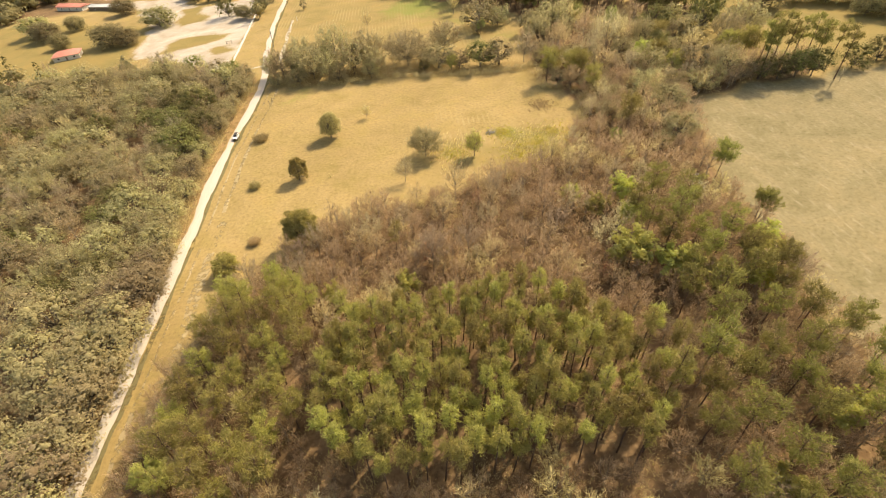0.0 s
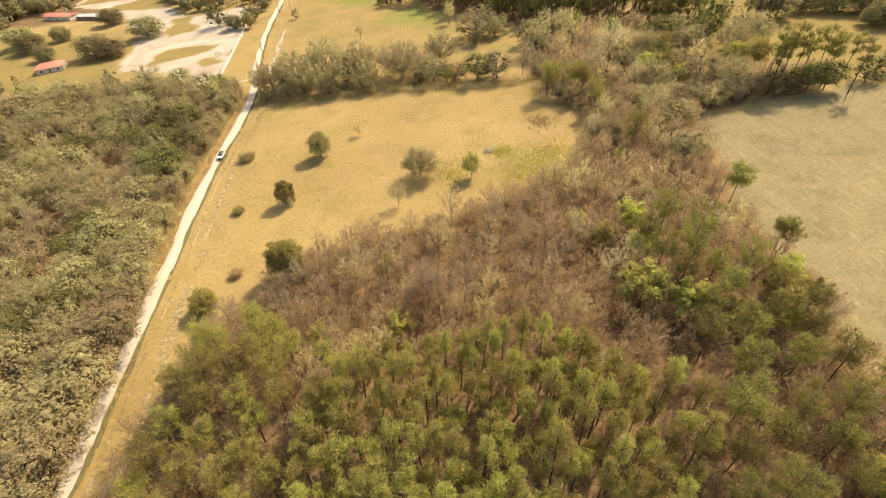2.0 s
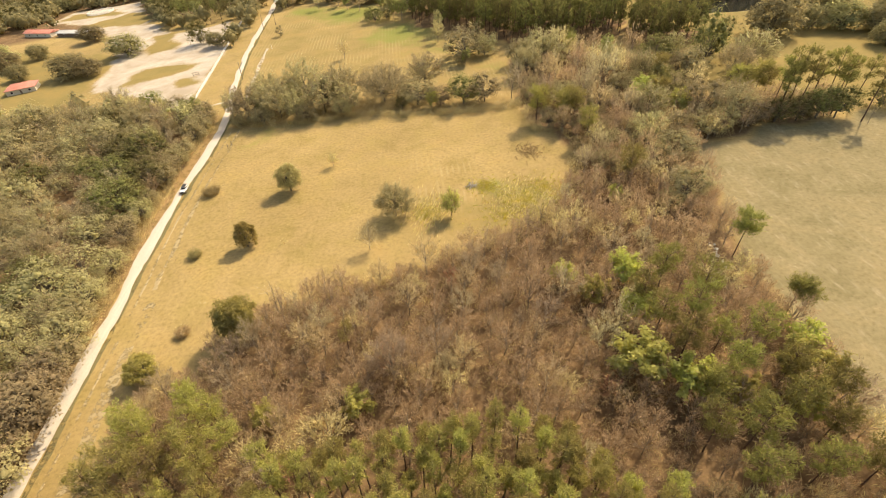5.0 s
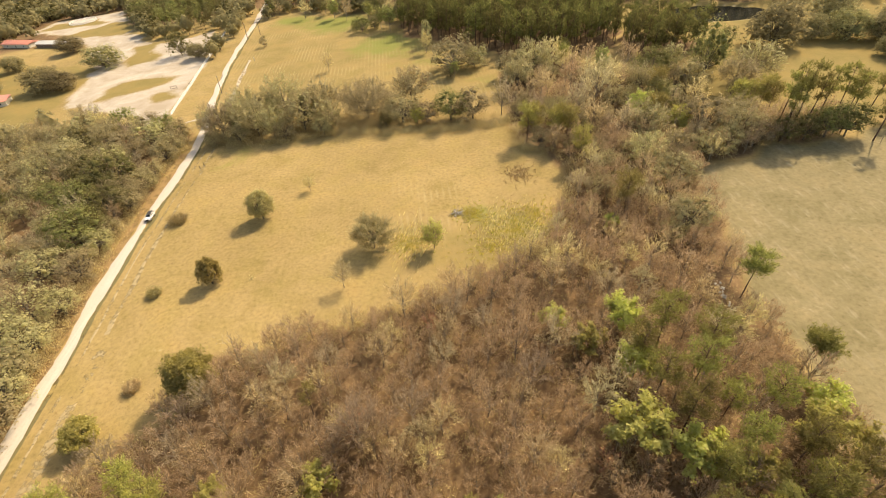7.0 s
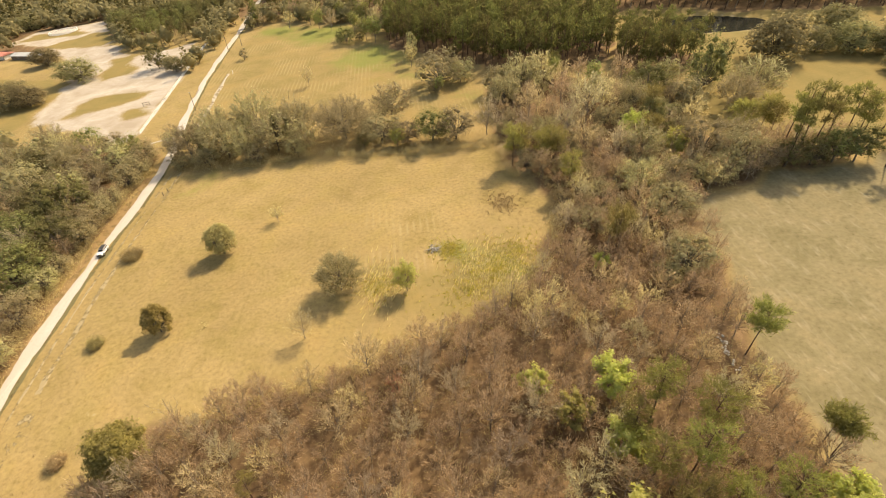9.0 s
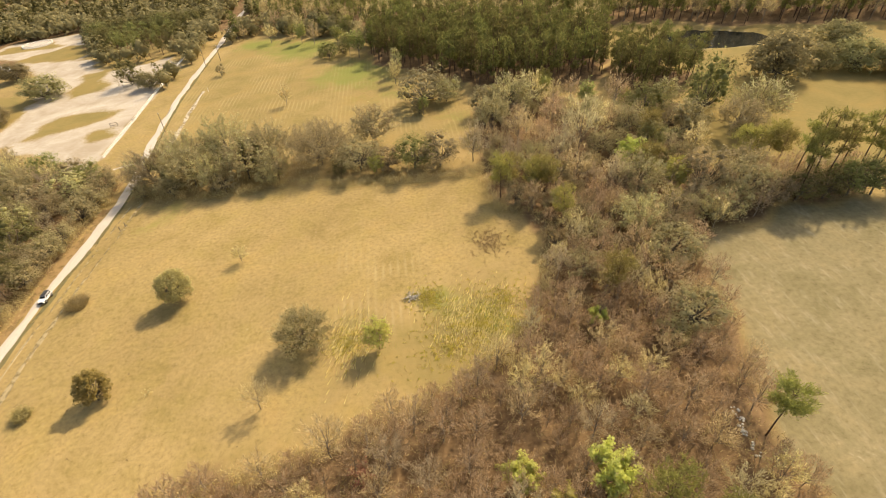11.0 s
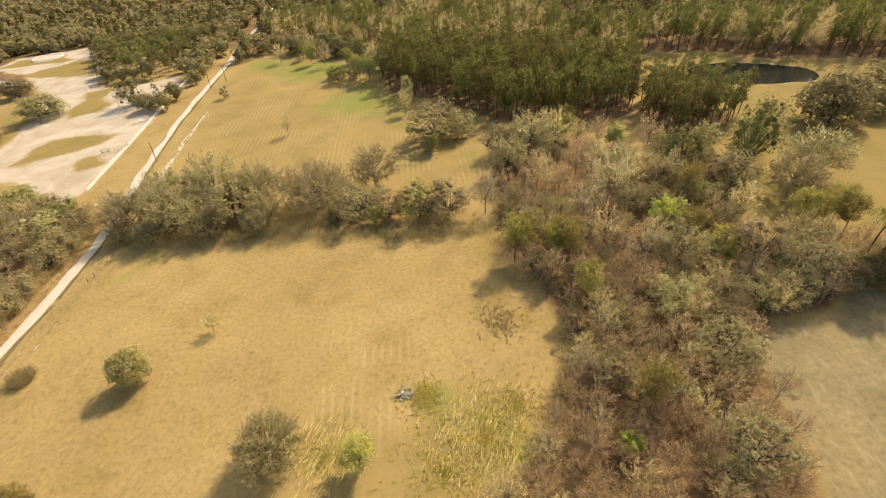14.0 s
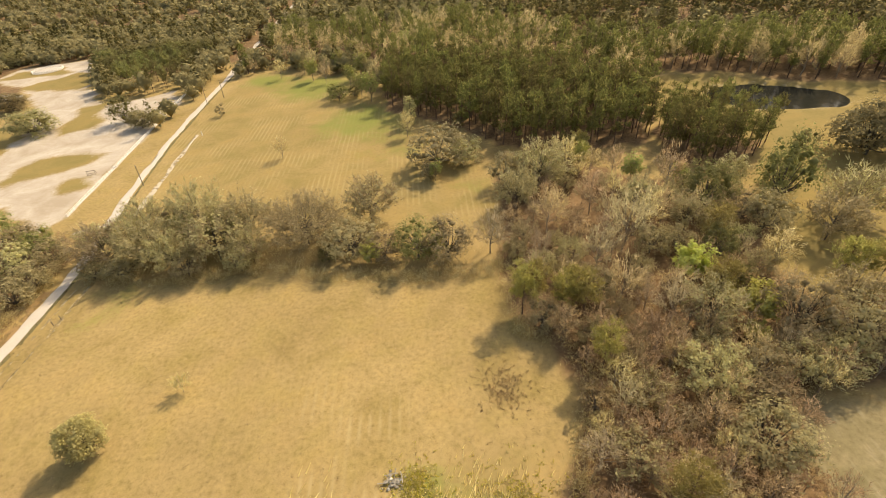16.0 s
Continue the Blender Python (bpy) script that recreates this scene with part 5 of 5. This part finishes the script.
def build_car(x, y, turn):
    car = thing("car", "white off-road car with a dark roof on the sandy road", "car", Matrix.Translation((x, y, 0.12)) @ Matrix.Rotation(turn, 4, "Z"))
    body = part("body", profile_mesh("body", [(-2.2, 0.5), (-2.25, 0.95), (-2.1, 1.08), (-0.85, 1.14), (2.15, 1.14), (2.2, 0.5)], 0.86, CAR_PAINT, [0.95, 0.95, 0.92, 1, 1, 1]), car)
    part("cabin", profile_mesh("cabin", [(-0.8, 1.12), (-0.45, 1.74), (2.02, 1.76), (2.12, 1.12)], 0.82, CAR_PAINT, [1, 0.88, 0.88, 1]), car, "white upper cabin with tinted windows")
    part("roof", rounded_box((-0.72, -0.42, 1.74), (0.72, 2.02, 1.83), SOFT_TOP, 0.035), car, "dark grey roof panel")
    for k, (x0, x1) in enumerate(((-0.66, -0.02), (0.02, 0.66))):
        part("roof_rail", rounded_box((x0 + 0.25, -0.2, 1.84), (x0 + 0.33, 1.9, 1.88), DARK_TRIM, 0.01), car)
    part("windscreen", mesh_of("windscreen", [(-0.7, -0.8, 1.17), (0.7, -0.8, 1.17), (0.64, -0.49, 1.7), (-0.64, -0.49, 1.7)], quads=[(0, 1, 2, 3)], material=CAR_GLASS), car, "dark windscreen")
    part("rear_window", mesh_of("rear_window", [(-0.6, 2.14, 1.2), (-0.56, 2.06, 1.66), (0.56, 2.06, 1.66), (0.6, 2.14, 1.2)], quads=[(0, 1, 2, 3)], material=CAR_GLASS), car)
    for s in (-1, 1):
        for y0, y1 in ((-0.45, 0.35), (0.45, 1.2), (1.3, 1.98)):
            part("side_window", mesh_of("side_window", [(s * 0.835, y0, 1.2), (s * 0.835, y1, 1.2), (s * 0.755, y1 - 0.04, 1.66), (s * 0.755, y0 + 0.1, 1.66)], quads=[(0, 1, 2, 3)], material=CAR_GLASS), car)
        part("mirror", rounded_box((s * 0.95 - 0.09, -0.62, 1.14), (s * 0.95 + 0.09, -0.5, 1.32), DARK_TRIM, 0.02), car)
        part("headlight", rounded_box((s * 0.6 - 0.1, -2.29, 0.78), (s * 0.6 + 0.1, -2.2, 0.98), LAMP_GLASS, 0.03), car)
        part("tail_light", rounded_box((s * 0.76 - 0.06, 2.15, 0.85), (s * 0.76 + 0.06, 2.22, 1.1), RED_LAMP, 0.01), car)
        for yy in (-1.35, 1.35):
            part("fender", rounded_box((min(s * 0.8, s * 0.97), yy - 0.52, 0.82), (max(s * 0.8, s * 0.97), yy + 0.52, 0.9), DARK_TRIM, 0.03), car)
            bt, br = Build(), Build()
            for b, r, w in ((bt, 0.38, 0.13), (br, 0.22, 0.14)):
                b.tube([(s * 0.82 - w, yy, 0.38), (s * 0.82 - w + 0.02, yy, 0.38), (s * 0.82 + w - 0.02, yy, 0.38), (s * 0.82 + w, yy, 0.38)], [r * 0.6, r, r, r * 0.6], 18)
                base = b.n - 72
                b.add([(s * 0.82 - w, yy, 0.38), (s * 0.82 + w, yy, 0.38)])
                b.t.append(np.array([(base + i, base + (i + 1) % 18, b.n - 2) for i in range(18)] + [(base + 54 + i, base + 54 + (i + 1) % 18, b.n - 1) for i in range(18)]))
            wheel = part("wheel", bt.mesh("wheel", TYRE), car)
            part("rim", br.mesh("rim", STEEL), wheel)
    part("bumper", rounded_box((-0.85, -2.4, 0.45), (0.85, -2.18, 0.64), DARK_TRIM, 0.04), car)
    part("bumper", rounded_box((-0.85, 2.16, 0.45), (0.85, 2.32, 0.64), DARK_TRIM, 0.04), car)
    part("grille", rounded_box((-0.42, -2.28, 0.7), (0.42, -2.2, 1.0), DARK_TRIM, 0.02), car)
    spare = Build()
    spare.tube([(0, 2.22, 0.95), (0, 2.26, 0.95), (0, 2.42, 0.95), (0, 2.46, 0.95)], [0.2, 0.36, 0.36, 0.2], 18)
    part("spare_wheel", spare.mesh("spare_wheel", TYRE), car)


build_car(-100.3, 100.0, radians(1.5))


def build_pole(x, y, h, label):
    pole = thing("utility_pole", label, "pole", Matrix.Translation((x, y, at_ground(x, y))) @ LEAN)
    b = Build()
    b.tube([(0, 0, -0.6), (0, 0, h * 0.5), (0, 0, h)], [0.17, 0.15, 0.115], 10)
    part("shaft", b.mesh("shaft", POLE_WOOD, True), pole)
    part("cap", rounded_box((-0.13, -0.13, h), (0.13, 0.13, h + 0.05), STEEL, 0.015), pole)
    part("insulator_bracket", rounded_box((-0.3, -0.04, h - 0.5), (0.3, 0.04, h - 0.4), GREY_WOOD, 0.01), pole)
    for s in (-0.25, 0.25):
        part("insulator", rounded_box((s - 0.05, -0.05, h - 0.4), (s + 0.05, 0.05, h - 0.24), STEEL, 0.02), pole)


for x, y, h in ((-108.5, 213, 9.2), (-112.8, 322, 9.4), (-119.3, 312.5, 10.5)):
    build_pole(x, y, h, "bare wooden utility pole beside the sandy road")


def build_fence():
    fence = thing("board_fence", "long white board fence along the farm yard", "fence", kind="structure")
    p, across = along(FENCE_LINE, 2.4)
    post = rounded_box((-0.075, -0.075, -0.3), (0.075, 0.075, 1.45), WHITE_PAINT, 0.012, "post")
    rail = rounded_box((-1.2, -0.02, -0.08), (1.2, 0.02, 0.08), WHITE_PAINT, 0.008, "rail")
    for i, (x, y) in enumerate(p):
        z = at_ground(x, y)
        o = part("post", post, fence)
        o.matrix_world = Matrix.Translation((x, y, z))
        if i + 1 < len(p):
            q = p[i + 1]
            a = math.atan2(q[1] - y, q[0] - x)
            for h in (0.4, 0.85, 1.3):
                o = part("rail", rail, fence)
                o.matrix_world = Matrix.Translation(((x + q[0]) / 2, (y + q[1]) / 2, z + h)) @ Matrix.Rotation(a, 4, "Z") @ Matrix.Translation((0, -0.1, 0))


build_fence()
strip("fence_verge", FENCE_LINE, -0.4, 1.3, 0.05, ROAD, "bare white sand strip under the board fence", "verge", ragged=0.2, seed=21)


def roof_mesh(L, W, h0, h1, over, material, hip=0.0, ribs=True):
    """A pitched roof with a ridge along x, with standing seams."""
    b = Build()
    l, w = L / 2 + over, W / 2 + over
    r = l - hip
    t = 0.12
    for dz in (0, -t):
        b.add([(-l, -w, h0 + dz), (l, -w, h0 + dz), (l, w, h0 + dz), (-l, w, h0 + dz), (-r, 0, h1 + dz), (r, 0, h1 + dz)],
              quads=[(0, 1, 5, 4), (2, 3, 4, 5)], tris=[(1, 2, 5), (3, 0, 4)])
    b.add([(-l, -w, h0 - t), (l, -w, h0 - t), (l, w, h0 - t), (-l, w, h0 - t), (-l, -w, h0), (l, -w, h0), (l, w, h0), (-l, w, h0)],
          quads=[(0, 1, 5, 4), (1, 2, 6, 5), (2, 3, 7, 6), (3, 0, 4, 7)])
    if ribs:
        for x in np.arange(-r + 0.3, r, 0.9):
            for s in (-1, 1):
                b.tube([(x, s * w, h0 + 0.03), (x, 0, h1 + 0.03)], [0.035, 0.035], 4)
    b.tube([(-r, 0, h1 + 0.02), (r, 0, h1 + 0.02)], [0.09, 0.09], 5)
    return b.mesh("roof", material)


def build_house(x, y, turn, L, W, wall_h, rise, roof, wall, name, label, hip=0.0, wing=None):
    house = thing(name, label, "house" if name == "house" else "building", Matrix.Translation((x, y, at_ground(x, y))) @ Matrix.Rotation(turn, 4, "Z"))
    for n, lo, hi in (("wall", (-L / 2, -W / 2, -0.3), (L / 2, -W / 2 + 0.2, wall_h)), ("wall", (-L / 2, W / 2 - 0.2, -0.3), (L / 2, W / 2, wall_h)),
                      ("wall", (-L / 2, -W / 2 + 0.2, -0.3), (-L / 2 + 0.2, W / 2 - 0.2, wall_h)), ("wall", (L / 2 - 0.2, -W / 2 + 0.2, -0.3), (L / 2, W / 2 - 0.2, wall_h))):
        part(n, rounded_box(lo, hi, wall, 0.01), house)
    part("roof", roof_mesh(L, W, wall_h, wall_h + rise, 0.6, roof, hip), house)
    for s in (-1, 1):
        for k in range(3):
            wx = (k - 1) * L * 0.3
            if s < 0 and k == 1:
                part("door", rounded_box((wx - 0.5, -W / 2 - 0.05, 0), (wx + 0.5, -W / 2 - 0.003, 2.05), BROWN_WALL, 0.01), house)
                continue
            win = part("window", rounded_box((wx - 0.7, s * (W / 2 + 0.03) - 0.026, 0.9), (wx + 0.7, s * (W / 2 + 0.03) + 0.026, 2.1), WHITE_PAINT, 0.01), house)
            part("pane", rounded_box((wx - 0.6, s * (W / 2 + 0.062) - 0.004, 1.0), (wx + 0.6, s * (W / 2 + 0.062) + 0.004, 2.0), CAR_GLASS, 0.002), win)
    if wing:
        wl, ww, wx, wy = wing
        me = roof_mesh(wl, ww, wall_h - 0.1, wall_h + rise * 0.75, 0.5, roof, hip)
        o = part("wing_roof", me, house)
        o.matrix_basis = Matrix.Translation((wx, wy, 0)) @ Matrix.Rotation(math.pi / 2, 4, "Z")
        o = part("wing_wall", rounded_box((-wl / 2, -ww / 2, -0.3), (wl / 2, ww / 2, wall_h - 0.15), wall, 0.01), house)
        o.matrix_basis = Matrix.Translation((wx, wy, 0)) @ Matrix.Rotation(math.pi / 2, 4, "Z")
    return house


build_house(-245, 238, radians(20), 15, 9, 2.8, 2.2, RED_ROOF, WALL_PAINT, "house", "low house with a faded red hipped metal roof", 4.0, (10, 7, 4.0, 1.5))
build_house(-315, 377, radians(-22), 30, 9, 3.0, 1.8, RED_ROOF, WALL_PAINT, "barn", "long low barn with a red metal roof")
build_house(-279, 363, radians(-22), 34, 8, 2.8, 1.2, GREY_ROOF, BROWN_WALL, "shed", "long shed with a pale grey metal roof")


def build_round_pen(x, y, r):
    pen = thing("round_pen", "round white-fenced pen of raised pale sand", "pen", Matrix.Translation((x, y, at_ground(x, y))))
    b = Build()
    n = 40
    a = np.arange(n) * 2 * np.pi / n
    rings = [(r, 0.0), (r - 0.4, 0.35), (r * 0.5, 0.5)]
    v = np.concatenate([np.column_stack((np.cos(a) * k, np.sin(a) * k, np.full(n, z))) for k, z in rings] + [[(0, 0, 0.55)]])
    q = [(k * n + i, k * n + (i + 1) % n, (k + 1) * n + (i + 1) % n, (k + 1) * n + i) for k in (0, 1) for i in range(n)]
    b.add(v, quads=q, tris=[(2 * n + i, 2 * n + (i + 1) % n, 3 * n) for i in range(n)])
    part("sand_floor", b.mesh("sand_floor", ROAD, True), pen)
    post = rounded_box((-0.1, -0.1, -0.2), (0.1, 0.1, 1.7), WHITE_PAINT, 0.015, "post")
    L = 2 * math.pi * r / n
    rail = rounded_box((-L / 2, -0.04, -0.1), (L / 2, 0.04, 0.1), WHITE_PAINT, 0.01, "rail")
    for t in a:
        o = part("post", post, pen)
        o.matrix_basis = Matrix.Translation((math.cos(t) * r, math.sin(t) * r, 0))
        tt = t + math.pi / n
        for h in (0.5, 1.0, 1.5):
            o = part("rail", rail, pen)
            o.matrix_basis = Matrix.Translation((math.cos(tt) * r, math.sin(tt) * r, h)) @ Matrix.Rotation(tt + math.pi / 2, 4, "Z")


build_round_pen(-299, 441, 11.0)


def build_yard_frame(x, y):
    """A low timber frame like a hitching rail or swing."""
    f = thing("timber_frame", "low dark timber frame on the sand yard", "frame", Matrix.Translation((x, y, at_ground(x, y))) @ Matrix.Rotation(radians(15), 4, "Z"))
    for s in (-1.6, 1.6):
        for t in (-1, 1):
            b = Build()
            b.tube([(s, t * 0.9, -0.1), (s * 0.95, t * 0.1, 1.7)], [0.08, 0.07], 6)
            part("leg", b.mesh("leg", POLE_WOOD), f)
    b = Build()
    b.tube([(-1.9, 0, 1.7), (1.9, 0, 1.7)], [0.09, 0.09], 8)
    part("beam", b.mesh("beam", POLE_WOOD), f)
    part("bench", rounded_box((-1.1, -0.25, 0.5), (1.1, 0.25, 0.58), POLE_WOOD, 0.02), f)


build_yard_frame(-139.5, 229)


def build_gate(x, y, turn):
    g = thing("feed_box", "dark box standing against the white fence", "box", Matrix.Translation((x, y, at_ground(x, y))) @ Matrix.Rotation(turn, 4, "Z"))
    part("body", rounded_box((-1.0, -0.4, 0.0), (1.0, 0.4, 0.9), DARK_TRIM, 0.05), g)
    part("lid", rounded_box((-1.05, -0.45, 0.9), (1.05, 0.45, 1.0), POLE_WOOD, 0.03), g)


build_gate(-132.3, 234.2, radians(85))


# white of the pale rubble, and of sky glints painted for the ditch water
WHITE_STONE_AND_GLINT = plain("white_stone_and_glint", (0.56, 0.53, 0.47), 0.85, 2.5, 0.2)


def build_debris(x, y):
    pile = thing("debris_pile", "heap of pale rubble and grey boards among weeds", "debris", Matrix.Translation((x, y, at_ground(x, y))))
    rng = np.random.RandomState(51)
    for i in range(34):
        bm = bmesh.new()
        bmesh.ops.create_icosphere(bm, subdivisions=1, radius=rng.uniform(0.15, 0.42))
        for v in bm.verts:
            v.co *= rng.uniform(0.7, 1.25)
            v.co.z *= 0.6
        me = bpy.data.meshes.new("stone")
        bm.to_mesh(me)
        bm.free()
        me.materials.append(STONE if i % 16 else WHITE_STONE_AND_GLINT)
        o = part("stone", me, pile)
        r, a = abs(rng.normal(0, 1.2)), rng.uniform(0, 6.28)
        o.matrix_basis = Matrix.Translation((math.cos(a) * r * 1.2, math.sin(a) * r * 0.8, max(0.05, 0.35 - 0.15 * r)))
    for i in range(16):
        L = rng.uniform(0.9, 2.4)
        o = part("board", rounded_box((-L / 2, -0.09, -0.02), (L / 2, 0.09, 0.02), GREY_WOOD, 0.005), pile)
        o.matrix_basis = pose(rng.normal(0, 1.1), rng.normal(0, 0.8), rng.uniform(0.25, 0.7), rng.uniform(-15, 15), rng.uniform(-20, 20), rng.uniform(0, 180))


build_debris(2.3, 81.2)


def build_post(x, y, h, label, wood):
    p = thing("field_post", label, "post", Matrix.Translation((x, y, at_ground(x, y))) @ LEAN)
    part("shaft", rounded_box((-0.09, -0.09, -0.2), (0.09, 0.09, h), wood, 0.015), p)
    part("cap", rounded_box((-0.11, -0.11, h), (0.11, 0.11, h + 0.05), wood, 0.015), p)


build_post(-103.2, 263.2, 2.2, "white wooden post at the field edge", WHITE_PAINT)
build_post(-92.6, 133.5, 1.6, "dark weathered fence post beside the pasture", POLE_WOOD)
build_post(-93.6, 131.5, 1.4, "dark weathered fence post beside the pasture", POLE_WOOD)


def build_glint_stones(places):
    """Sky glints on the ditch water at the wood's edge, built as white stones."""
    rng = np.random.RandomState(71)
    pile = thing("rock_line", "broken line of white stones at the wood's edge, in place of sky glints on ditch water", "rocks")
    for x, y, n in places:
        for i in range(n):
            bm = bmesh.new()
            bmesh.ops.create_icosphere(bm, subdivisions=1, radius=rng.uniform(0.14, 0.36))
            for v in bm.verts:
                v.co *= rng.uniform(0.75, 1.25)
                v.co.z *= 0.65
            me = bpy.data.meshes.new("rock")
            bm.to_mesh(me)
            bm.free()
            me.materials.append(WHITE_STONE_AND_GLINT)
            u, w = x + rng.normal(0, 0.45), y + rng.normal(0, 0.45)
            o = part("rock", me, pile)
            o.matrix_basis = Matrix.Translation((u, w, at_ground(u, w) + 0.12))


build_glint_stones(((61.0, 40.8, 3), (60.8, 39.3, 4), (60.7, 38.3, 5), (60.4, 36.9, 4), (60.1, 35.5, 4), (60.1, 33.8, 3), (60.0, 32.4, 6)))


def build_marker(x, y):
    m = thing("roadside_box", "small pale box on a post at the road's edge", "box", Matrix.Translation((x, y, at_ground(x, y))))
    part("post", rounded_box((-0.06, -0.06, -0.3), (0.06, 0.06, 1.1), GREY_WOOD, 0.01), m)
    part("box", rounded_box((-0.2, -0.2, 1.1), (0.2, 0.2, 1.45), WHITE_PAINT, 0.05), m)


build_marker(-108.6, 107.9)
